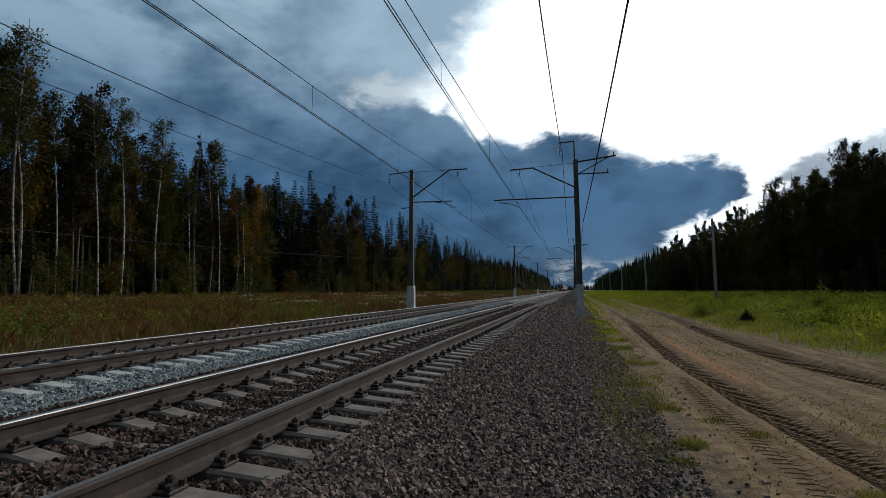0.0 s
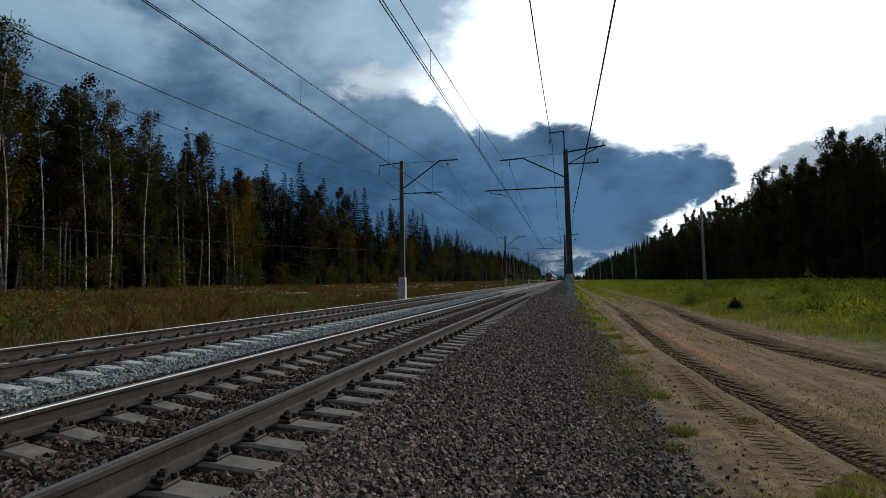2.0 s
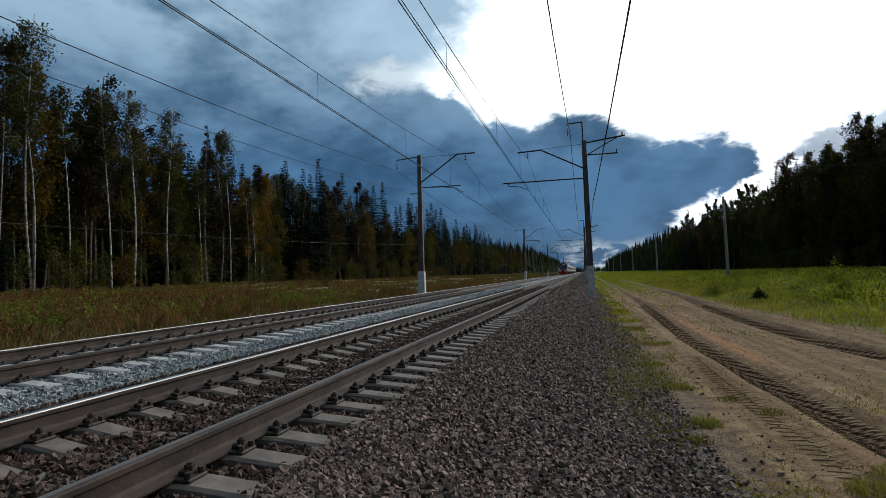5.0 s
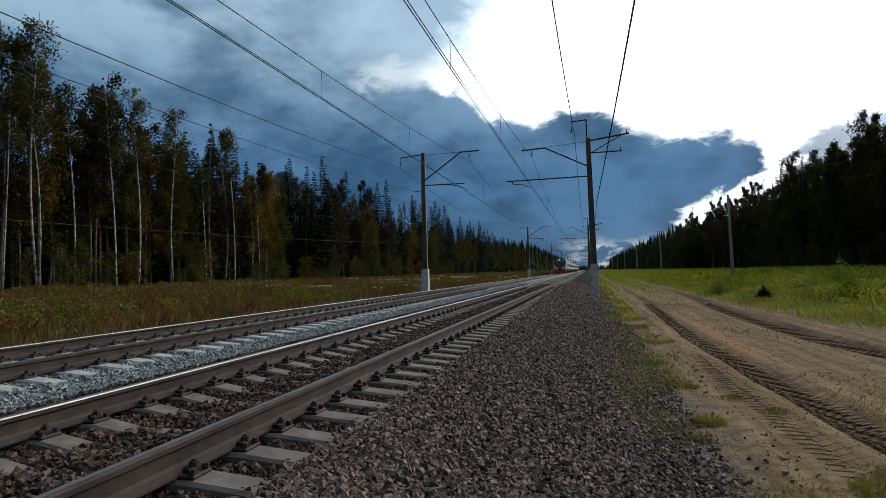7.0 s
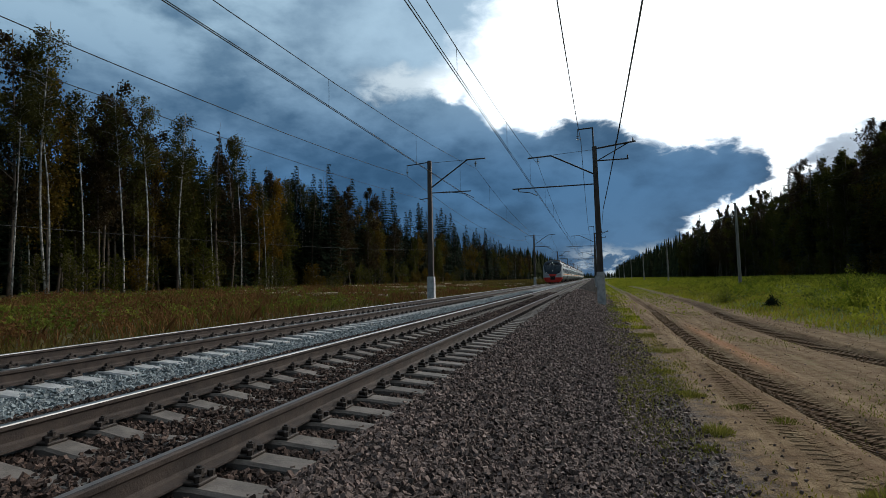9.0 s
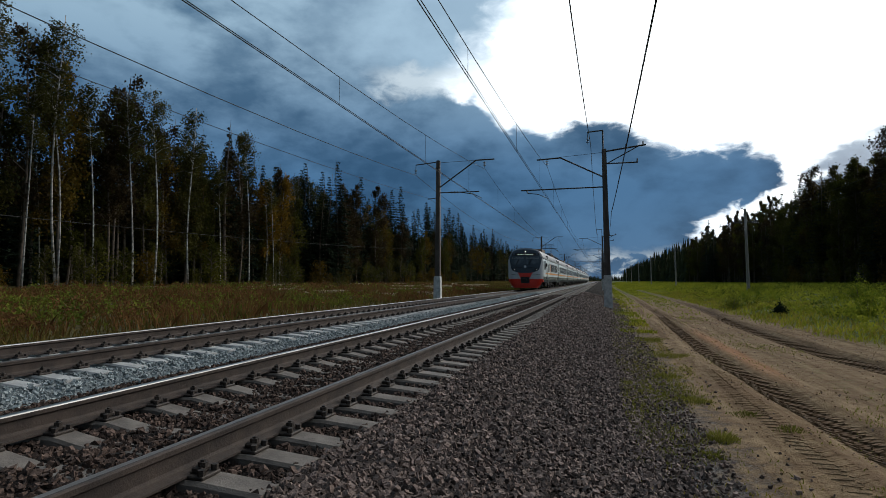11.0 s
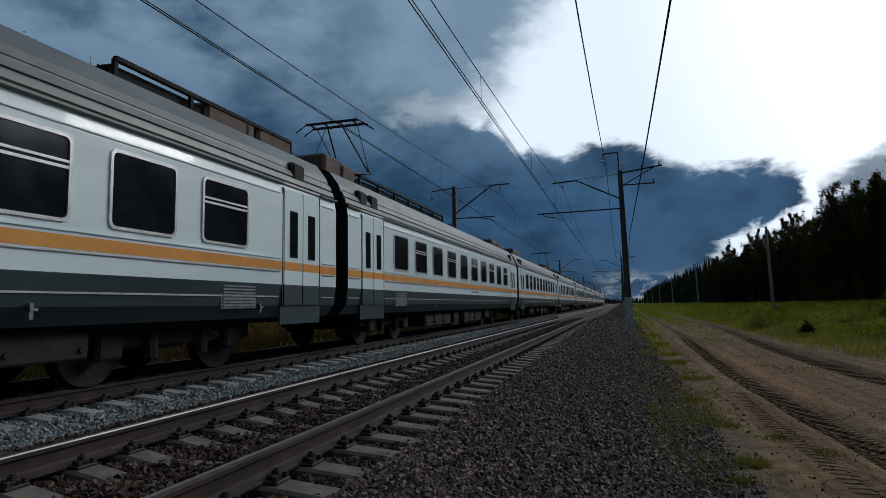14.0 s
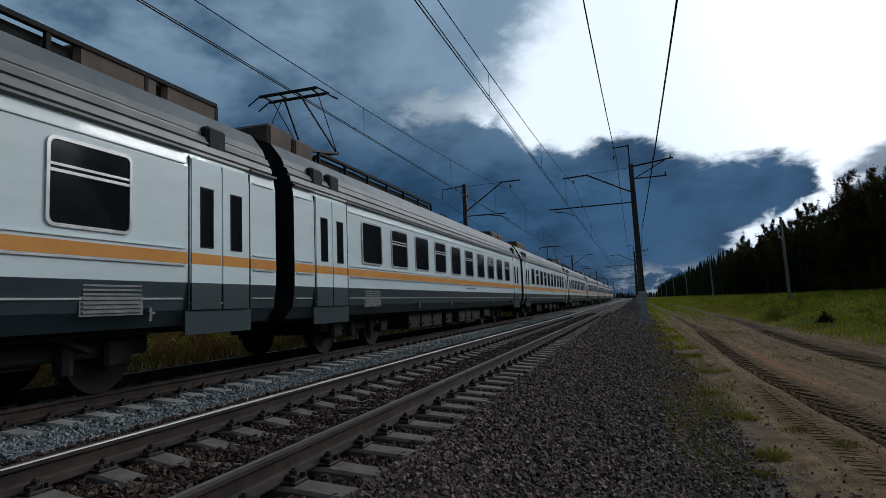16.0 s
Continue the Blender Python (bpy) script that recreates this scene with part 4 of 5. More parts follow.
def patchy(fx, fy, cut):
    def keep(x, y):
        a = np.sin(x * fx + 1.3 * np.sin(y * fy)) + np.sin(y * fx * 0.7 + x * 0.4)
        b = np.sin(y * fy * 0.37 + 2.1 * np.sin(x * fx * 0.53 + y * 0.11)) + np.sin(y * fx * 0.271 - x * fy + 1.7)
        return (a + b) * 0.36 + RNG.normal(0, 0.35, len(x)) > cut
    return keep


def past_road(x, y):
    return x > np.interp(y, [10, 16, 20, 25, 38, 100], [7.7, 7.1, 6.3, 6.0, 6.2, 7.2]) + 0.5 * np.sin(y * 0.9) * RNG.random(len(x))


blades("meadow_grass", 60000, 5.9, 30, 9, 130, 0.20, M["grass_right"], "bright green and yellowing meadow grass", keep=past_road, width=0.010)
blades("meadow_weeds", 26000, 8.6, 30, 16, 110, 0.46, M["grass_right"], "taller green weeds in the meadow", keep=patchy(0.6, 0.3, 0.15), width=0.025, lean=0.5)
blades("withered_grass", 50000, -33, -10.6, 7, 120, 0.24, M["grass_left"], "withered brown and green grass in the clearing")
blades("dry_weeds", 26000, -31, -11.3, 8, 90, 0.48, M["weed"], "dry reddish-brown weeds in the clearing", keep=patchy(0.5, 0.4, -0.1), width=0.012)
blades("yellow_grass", 16000, 6.4, 10.5, 9, 80, 0.17, M["straw"], "yellowing grass along the edge of the road", keep=patchy(0.9, 0.3, -0.1), width=0.010)
blades("clearing_herbs", 26000, -32, -12, 10, 90, 0.30, M["herb"], "patches of green herbs in the clearing", keep=patchy(0.45, 0.25, 0.15), width=0.016)
blades("verge_tufts", 70000, 0.25, 1.60, 3, 55, 0.062, M["verge"], "small grass tufts along the edge of the ballast", keep=patchy(3.1, 1.7, 0.30), width=0.005)
blades("verge_straw", 46000, 0.25, 1.70, 3, 60, 0.052, M["straw"], "thin yellowing grass along the edge of the ballast", keep=patchy(2.3, 1.1, 0.30), width=0.005)
blades("withered_grass", 22000, -34, -10.6, 100, 340, 0.40, M["grass_left"], "withered brown and green grass in the clearing", width=0.02, power=1.5)
blades("meadow_grass", 22000, 4.5, 32, 110, 420, 0.30, M["grass_right"], "bright green and yellowing meadow grass", width=0.02, power=1.5)
blades("verge_grass", 5000, 0.55, 1.7, 20, 75, 0.13, M["grass_right"], "patchy grass round the foot of the mast", keep=patchy(1.5, 0.4, 0.4), width=0.010)
blades("road_grass", 26000, 1.4, 7.2, 26, 190, 0.11, M["grass_right"], "thin grass closing over the far end of the sandy road", width=0.012, power=1.4,
       keep=lambda x, y: (RNG.random(len(x)) < np.clip((y - 26) / 55, 0, 0.9)) & (np.minimum(np.abs(x - rut(RUT_NEAR, y)), np.abs(x - rut(RUT_FAR, y))) > 0.35 + 0.1 * RNG.random(len(x))))
blades("road_sprigs", 9000, 1.3, 4.6, 3.6, 30, 0.045, M["verge"], "sparse sprigs of grass on the sandy road", keep=patchy(2.7, 1.9, 0.55), width=0.005)
blades("track_tufts", 12000, 2.9, 4.8, 4, 40, 0.06, M["verge"], "low grass between the wheel ruts", keep=patchy(2.2, 1.1, 0.75), width=0.006)


def tuft(x, y, r, n, h):
    a, d = RNG.uniform(0, 6.283, n), r * np.sqrt(RNG.random(n)) * RNG.uniform(0.5, 1.0, n)
    px, py = x + d * np.cos(a), y + d * np.sin(a)
    hh = h * RNG.uniform(0.4, 1.2, n) * (1.2 - d / r)
    z = np.maximum(ground_z(px, py), np.where(px < 1.0, bed_z(px), -1))
    base = np.stack([px, py, z - 0.01], 1)
    t = RNG.uniform(0, 6.283, n)
    side = np.stack([np.cos(t), np.sin(t), 0 * t], 1) * 0.004
    tip = base + np.stack([np.cos(a) * 0.5, np.sin(a) * 0.5, np.ones(n)], 1) * hh[:, None] + RNG.normal(0, 0.012, (n, 3))
    mid = (base + tip) / 2 + np.array([0, 0, 0.012])
    p = np.stack([base - side, base + side, mid + side, tip, mid - side], 1).reshape(-1, 3)
    return p, np.arange(5 * n).reshape(-1, 5).tolist()


TUFTS = ((2.35, 5.3, 0.40, 420, 0.075), (2.0, 5.0, 0.25, 350, 0.09), (1.2, 6.9, 0.22, 400, 0.10), (1.0, 6.2, 0.16, 200, 0.07), (1.25, 9.0, 0.3, 350, 0.08),
                      (1.1, 11.0, 0.35, 400, 0.08), (1.5, 14.0, 0.5, 450, 0.09), (1.3, 18.0, 0.6, 500, 0.10), (2.0, 7.4, 0.2, 160, 0.06), (1.7, 8.2, 0.25, 160, 0.06))
v, f = join([tuft(*t) for t in TUFTS])
tagged(mesh_ob("grass_tufts", v, f, M["verge"]), "low green grass tufts growing on sandy gravel", "grass", kind="stuff")


def bush(x, y, r, mat, label):
    b = new("bush")
    b.location = (x, y, float(ground_z(np.array(x), np.array(y))))
    c = RNG.normal(0, 1, (1300, 3)) * np.array([0.42, 0.42, 0.45]) * r
    c[:, 2] = np.abs(c[:, 2]) * 1.2 + 0.05
    c[:, :2] *= np.clip(1.25 - c[:, 2:] / (1.6 * r), 0.15, 1.2)
    v, f = cards(c, 0.075)
    mesh_ob("foliage", v, f, mat, b)
    tw = [tube([(0, 0, -0.1), (q[0] * 0.5, q[1] * 0.5, q[2] * 0.6), tuple(q)], 0.01, 4, radii=[0.02, 0.012, 0.004]) for q in c[:14]]
    v, f = join(tw)
    mesh_ob("stem", v, f, M["bark_dark"], b)
    tagged(b, label, "bush", group="bushes in the meadow")


bush(7.7, 29.6, 0.34, M["needles"], "small dark green conifer bush in the grass")
bush(7.0, 36.0, 0.75, M["herb"], "low green bush in the grass")
bush(9.6, 25.5, 0.6, M["grass_right"], "low green bush in the grass")
bush(12.4, 34.0, 0.8, M["grass_right"], "low green bush in the grass")
bush(-26.0, 44.0, 1.6, M["leaf_green"], "low green bush in the clearing")
bush(-24.0, 52.0, 1.3, M["leaf_birch"], "low yellow-green bush in the clearing")

def leafy_weeds(name, n, x0, x1, y0, y1, mat, size, tall, label):
    """Clumps of broad-leaved weeds, each a little mound of small leaves."""
    y = y0 + (y1 - y0) * RNG.random(n) ** 1.5
    x = RNG.uniform(x0, x1, n)
    if x0 > 0:
        k = past_road(x - 1.2, y)
        x, y = x[k], y[k]
    cs = []
    for a, b in zip(x, y):
        r, m = RNG.uniform(0.25, 0.7), 46
        c = RNG.normal(0, 0.5, (m, 3)) * r
        c[:, 2] = tall * RNG.uniform(0.5, 1.2) * np.clip(1 - (c[:, 0] ** 2 + c[:, 1] ** 2) / (r * r * 1.6), 0.1, 1) * RNG.random(m) ** 0.6 + 0.03
        c += np.array([a, b, float(ground_z(np.array(a), np.array(b)))])
        cs.append(c)
    v, f = cards(np.concatenate(cs), size)
    tagged(mesh_ob(name, v, f, mat), label, "weeds", kind="stuff")


leafy_weeds("meadow_herbs", 520, 7.2, 29, 14, 75, M["grass_right"], 0.11, 0.50, "lush bright green weeds standing in the meadow")
leafy_weeds("meadow_herbs", 300, 8.0, 29, 16, 75, M["herb"], 0.10, 0.62, "darker green weeds standing in the meadow")
leafy_weeds("clearing_weeds", 420, -31, -12, 10, 60, M["weed"], 0.10, 0.55, "reddish-brown autumn weeds in the clearing")
leafy_weeds("clearing_weeds", 380, -32, -13, 12, 70, M["herb"], 0.11, 0.50, "dull green weeds in the clearing")

for k in range(110):
    x, y = RNG.uniform(-31, -13), RNG.uniform(34, 125)
    z = float(ground_z(np.array(x), np.array(y)))
    a, ln, r = RNG.uniform(0, 3.14), RNG.uniform(1.2, 4.5), RNG.uniform(0.06, 0.14)
    bm = bmesh.new()
    rod(bm, (-ln / 2, 0, 0), (ln / 2, 0, 0.05), r, r * 0.7, n=8)
    lg = part("log", bm, M["log"], None)
    lg.matrix_basis = pose(x, y, z + r * 0.9, 0, 0, math.degrees(a))
    tagged(lg, "pale felled log lying in withered grass", "log", group="felled logs")

# ---- the electric train ----
PITCH, CAR = 21.6, 21.05
M["white"] = material("white_coach_paint", (0.67, 0.77, 0.785), (0.77, 0.87, 0.885), 0.8, 0.38, 0.05, 2.0, space="object", stretch=(1, 0.4, 2), coat=0.3)
M["grey"] = material("dark_grey_coach_paint", (0.020, 0.038, 0.047), (0.034, 0.057, 0.068), 0.9, 0.42, 0.05, 2.0, space="object", stretch=(1, 0.4, 2), coat=0.2)
M["roof"] = material("roof_grey_paint", (0.10, 0.105, 0.10), (0.17, 0.175, 0.165), 1.2, 0.40, 0.1, 6.0, space="object")
M["orange"] = material("orange_stripe", (0.62, 0.25, 0.03), (0.72, 0.31, 0.05), 2.0, 0.4, space="object")
M["red"] = material("red_paint", (0.55, 0.018, 0.008), (0.68, 0.030, 0.012), 1.5, 0.4, space="object")
M["alu"] = material("bright_trim", (0.45, 0.46, 0.47), (0.62, 0.63, 0.64), 4.0, 0.35, metal=0.6, space="object")
M["glass"] = material("dark_window_glass", (0.008, 0.010, 0.012), (0.016, 0.019, 0.022), 1.0, 0.08, space="object")
# windscreen base lifted to blue-grey, a sky reflection put into the colour
M["screen"] = material("windscreen_sky_tint", (0.045, 0.060, 0.075), (0.085, 0.105, 0.125), 1.6, 0.08, space="object")
# grime and dust, blackened further to hold the shade under the coaches
M["under"] = material("grime_with_underfloor_shade", (0.004, 0.0036, 0.0032), (0.012, 0.0105, 0.009), 3.0, 0.85, 0.3, 20, space="object")
M["under_box"] = material("dusty_shaded_box", (0.008, 0.007, 0.006), (0.024, 0.020, 0.016), 3.0, 0.8, 0.3, 20, space="object")
M["roof_box"] = material("brown_roof_box", (0.070, 0.046, 0.032), (0.135, 0.093, 0.066), 2.5, 0.75, 0.2, 12, space="object")
# rubber and black trim; also blackens coach end walls as gap shade
M["rubber"] = material("black_rubber_and_gap_shade", (0.006, 0.006, 0.007), (0.016, 0.016, 0.017), 4.0, 0.8, 0.4, 12, space="object")
# steel darkened for the shade below the floor
M["wheel"] = material("shaded_wheel_steel", (0.010, 0.009, 0.008), (0.035, 0.031, 0.028), 5.0, 0.6, metal=0.4, space="object")
M["red_dull"] = material("dull_red_film", (0.40, 0.07, 0.04), (0.52, 0.11, 0.06), 3.0, 0.4, space="object")
M["poster"] = material("pale_gold_film", (0.42, 0.27, 0.14), (0.62, 0.46, 0.28), 5.0, 0.4, space="object")
M["script"] = material("grey_lettering_bar", (0.16, 0.17, 0.17), (0.24, 0.25, 0.25), 6.0, 0.5, space="object")


def lamp_material(name, colour, power):
    m = bpy.data.materials.new(name)
    m.use_nodes = True
    b = m.node_tree.nodes["Principled BSDF"]
    b.inputs["Base Color"].default_value = (*colour, 1)
    b.inputs["Emission Color"].default_value = (*colour, 1)
    b.inputs["Emission Strength"].default_value = power
    return m


M["headlight"] = lamp_material("headlight_glow", (1.0, 0.92, 0.78), 40.0)
M["led"] = lamp_material("white_lamp_glow", (0.95, 0.97, 1.0), 2.5)
M["sign"] = lamp_material("sign_letters_glow", (0.92, 0.95, 0.85), 0.55)


def mask_material():
    """Cab front livery: dark panel round the windscreens, pale grey pillars, red apron and chevron."""
    m = bpy.data.materials.new("cab_front_livery")
    m.use_nodes = True
    t = m.node_tree
    b = t.nodes["Principled BSDF"]
    pos = add(t, "ShaderNodeTexCoord").outputs["Object"]
    x, y, z = add(t, "ShaderNodeSeparateXYZ", {0: pos}).outputs
    ax = maths(t, "ABSOLUTE", x)
    f2 = maths(t, "MULTIPLY_ADD", ax, 0.31, 1.65 - 0.55 * 0.31)
    f3 = maths(t, "MULTIPLY_ADD", ax, 1.07, 1.85 - 1.2 * 1.07)
    low = maths(t, "MAXIMUM", 1.65, maths(t, "MAXIMUM", f2, f3))
    dark = maths(t, "MULTIPLY", maths(t, "GREATER_THAN", z, low), maths(t, "LESS_THAN", ax, maths(t, "MULTIPLY_ADD", z, 0.24, 1.40 - 2.17 * 0.24)))
    dark = maths(t, "MAXIMUM", dark, maths(t, "GREATER_THAN", z, 3.52))
    chevron = maths(t, "MULTIPLY", maths(t, "LESS_THAN", z, 1.78), maths(t, "LESS_THAN", ax, maths(t, "MULTIPLY_ADD", z, 0.53, 0.75 - 1.72 * 0.53)))
    red = maths(t, "MAXIMUM", chevron, maths(t, "LESS_THAN", z, 1.08))
    noise_f = add(t, "ShaderNodeTexNoise", {"Vector": pos, "Scale": 3.0, "Detail": 6.0}).outputs[0]
    grey = blend(t, noise_f, (0.36, 0.38, 0.40), (0.47, 0.49, 0.51))
    redc = blend(t, noise_f, (0.55, 0.018, 0.008), (0.70, 0.032, 0.014))
    darkc = blend(t, noise_f, (0.014, 0.026, 0.042), (0.024, 0.040, 0.060))
    col = blend(t, red, grey, redc)
    col = blend(t, dark, col, darkc)
    t.links.new(col, b.inputs["Base Color"])
    b.inputs["Roughness"].default_value = 0.35
    return m


M["mask"] = mask_material()

HALF = [(1.52, 0.78), (1.69, 0.98), (1.735, 1.33), (1.74, 1.75), (1.74, 2.85), (1.71, 3.04), (1.745, 3.06), (1.735, 3.10),
        (1.66, 3.13), (1.69, 3.15), (1.67, 3.24), (1.625, 3.25), (1.625, 3.275), (1.65, 3.285), (1.60, 3.39), (1.555, 3.40), (1.55, 3.43), (1.56, 3.44), (1.51, 3.56), (1.30, 3.84), (0.85, 4.03), (0.4, 4.11), (0.0, 4.13)]


def width_at(z):
    return float(np.interp(z, [p[1] for p in HALF], [p[0] for p in HALF]))


def shell(y0, y1):
    """Body shell: bands of skirt, wall and roof with closed ends."""
    sec = HALF + [(-a, b) for a, b in HALF[-2::-1]]
    n = len(sec)
    v = [(a, y, b) for y in (y0, y1) for a, b in sec]
    f, idx = [], []
    for j in range(n - 1):
        z = (sec[j][1] + sec[j + 1][1]) / 2
        f.append([j, j + 1, n + j + 1, n + j])
        idx.append(0 if z < 1.33 else 1 if z < 3.05 else 2)
    f.append([n - 1, 0, n, 2 * n - 1])
    idx.append(0)
    f.append(list(range(n)))
    f.append(list(range(2 * n - 1, n - 1, -1)))
    # end walls coloured black for the deep shade between coaches
    idx += [3, 3]
    return v, f, idx


def round_rect(w, h, r, k=4):
    pts = []
    for cx, cz, a0 in ((w / 2 - r, h / 2 - r, 0), (-w / 2 + r, h / 2 - r, 90), (-w / 2 + r, -h / 2 + r, 180), (w / 2 - r, -h / 2 + r, 270)):
        for i in range(k + 1):
            a = radians(a0 + 90 * i / k)
            pts.append((cx + r * math.cos(a), cz + r * math.sin(a)))
    return pts


def window_mesh(name, w, h, split=False, r=0.09, frame_w=0.04):
    """A rounded aluminium frame standing proud round a set-back dark pane, facing +x."""
    if name in shared:
        return shared[name]
    o, i = round_rect(w, h, r), round_rect(w - 2 * frame_w, h - 2 * frame_w, r - frame_w * 0.6)
    n = len(o)
    v = [(-0.01, a, b) for a, b in o] + [(0.022, a * 0.995, b * 0.995) for a, b in o] + [(0.022, a, b) for a, b in i] + [(0.006, a, b) for a, b in i]
    f, idx = [], []
    for ring in range(3):
        for j in range(n):
            f.append([ring * n + j, ring * n + (j + 1) % n, (ring + 1) * n + (j + 1) % n, (ring + 1) * n + j])
            idx.append(0)
    f.append([3 * n + j for j in range(n)])
    idx.append(1)
    if split:
        for z0, z1 in ((h * 0.10, h * 0.135), (h * 0.17, h * 0.20)):
            b = len(v)
            hw = w / 2 - frame_w
            v += [(0.006, -hw, z0), (0.006, hw, z0), (0.006, hw, z1), (0.006, -hw, z1), (0.020, -hw, z0), (0.020, hw, z0), (0.020, hw, z1), (0.020, -hw, z1)]
            f += [[b + 4, b + 5, b + 6, b + 7], [b, b + 1, b + 5, b + 4], [b + 3, b + 7, b + 6, b + 2]]
            idx += [0, 0, 0]
    me = bpy.data.meshes.new(name)
    me.from_pydata(v, [], f)
    me.materials.append(M["alu"])
    me.materials.append(M["glass"])
    me.polygons.foreach_set("material_index", idx)
    shared[name] = me
    return me


def on_side(name, me, car, side, y, z, x=1.74, label=""):
    ob = new(name, me)
    ob.parent = car
    ob.location = (side * x, y, z)
    ob.rotation_euler = (0, 0, 0 if side > 0 else math.pi)
    if label:
        ob["label"] = label
    return ob


def strip(name, car, side, y0, y1, z0, z1, mat, thick=0.006, x=1.74):
    bm = bmesh.new()
    a, b = (x - 0.01, x + thick) if side > 0 else (-x - thick, -x + 0.01)
    box(bm, a, b, y0, y1, z0, z1)
    return part(name, bm, mat, car)


def door_leaf():
    """Sliding door leaf: white above, grey below, with a tall narrow pane."""
    w, z0, z1 = 0.60, 0.98, 2.98
    v, f, idx = [], [], []

    def slab(x0, x1, ya, yb, za, zb, m):
        b = len(v)
        v.extend([(x0, ya, za), (x0, yb, za), (x0, yb, zb), (x0, ya, zb), (x1, ya, za), (x1, yb, za), (x1, yb, zb), (x1, ya, zb)])
        for q in ([4, 5, 6, 7], [0, 1, 5, 4], [3, 7, 6, 2], [0, 4, 7, 3], [1, 2, 6, 5]):
            f.append([b + k for k in q])
            idx.append(m)
    slab(-0.02, 0.012, -w / 2 + 0.012, w / 2 - 0.012, z0, 1.33, 1)
    slab(-0.02, 0.012, -w / 2 + 0.012, w / 2 - 0.012, 1.33, 1.575, 0)
    slab(-0.02, 0.013, -w / 2 + 0.012, w / 2 - 0.012, 1.575, 1.72, 2)
    slab(-0.02, 0.012, -w / 2 + 0.012, w / 2 - 0.012, 1.72, z1, 0)
    slab(0.0, 0.018, -0.13, 0.13, 1.80, 2.62, 3)
    slab(0.0, 0.024, -0.11, 0.11, 1.82, 2.60, 4)
    me = bpy.data.meshes.new("door_leaf")
    me.from_pydata(v, [], f)
    for k in ("white", "grey", "orange", "rubber", "glass"):
        me.materials.append(M[k])
    me.polygons.foreach_set("material_index", idx)
    return me


DOOR = door_leaf()


def louvre_bm():
    bm = bmesh.new()
    box(bm, 0.0, 0.012, -0.42, 0.42, -0.20, 0.20)
    for i in range(8):
        z = -0.17 + i * 0.048
        box(bm, 0.012, 0.03, -0.39, 0.39, z, z + 0.022)
    return bm


def bogie_bm():
    bm = bmesh.new()
    for s in (-1, 1):
        box(bm, s * 1.0 - 0.09, s * 1.0 + 0.09, -1.75, 1.75, 0.45, 0.72, bevel=0.03)
        for yy in (-1.2, 1.2):
            box(bm, s * 1.08 - 0.1, s * 1.08 + 0.12, yy - 0.2, yy + 0.2, 0.32, 0.66, bevel=0.04)
        for yy in (-0.5, 0.5):
            rod(bm, (s * 1.12, yy, 0.3), (s * 1.12, yy, 0.75), 0.1, n=8)
        rod(bm, (s * 1.2, -0.2, 0.95), (s * 1.25, 0.7, 0.55), 0.04, n=6)
    box(bm, -1.0, 1.0, -0.25, 0.25, 0.4, 0.7)
    return bm


def wheelset_bm():
    bm = bmesh.new()
    for s in (-1, 1):
        rod(bm, (s * 0.73, 0, 0), (s * 0.86, 0, 0), 0.475, n=24)
        rod(bm, (s * 0.70, 0, 0), (s * 0.735, 0, 0), 0.505, n=24)
        rod(bm, (s * 0.86, 0, 0), (s * 0.92, 0, 0), 0.16, n=12)
    rod(bm, (-0.9, 0, 0), (0.9, 0, 0), 0.085, n=8)
    return bm


def pantograph_bm():
    """Raised pantograph with its knee bent forward: base, lower and upper arms, collector head on the contact wire."""
    bm = bmesh.new()
    for s in (-0.6, 0.6):
        rod(bm, (s, -0.9, 0.05), (s, 0.9, 0.05), 0.04, n=6)
        for yy in (-0.8, 0.8):
            rod(bm, (s, yy, -0.25), (s, yy, 0.05), 0.06, n=8)
        rod(bm, (s, -0.75, 0.10), (s * 0.75, 1.25, 0.50), 0.035, n=6)
        rod(bm, (s * 0.75, 1.25, 0.50), (s * 0.35, -0.05, 1.61), 0.022, n=6)
        rod(bm, (s * 0.75, 1.25, 0.50), (s * 1.0, 0.10, 1.60), 0.012, n=5)
    rod(bm, (-0.5, 1.25, 0.50), (0.5, 1.25, 0.50), 0.03, n=6)
    rod(bm, (-0.6, -0.75, 0.10), (0.6, -0.75, 0.10), 0.04, n=6)
    rod(bm, (-0.4, -0.75, 0.10), (-0.21, -0.05, 1.60), 0.012, n=5)
    for yy in (-0.20, 0.20):
        box(bm, -0.75, 0.75, yy - 0.035, yy + 0.035, 1.60, 1.65)
        for s in (-1, 1):
            rod(bm, (s * 0.75, yy, 1.63), (s * 1.05, yy, 1.45), 0.018, n=6)
    for s in (-0.62, -0.21, 0.21, 0.62):
        rod(bm, (s, -0.22, 1.61), (s, 0.22, 1.61), 0.03, n=6)
    return bm


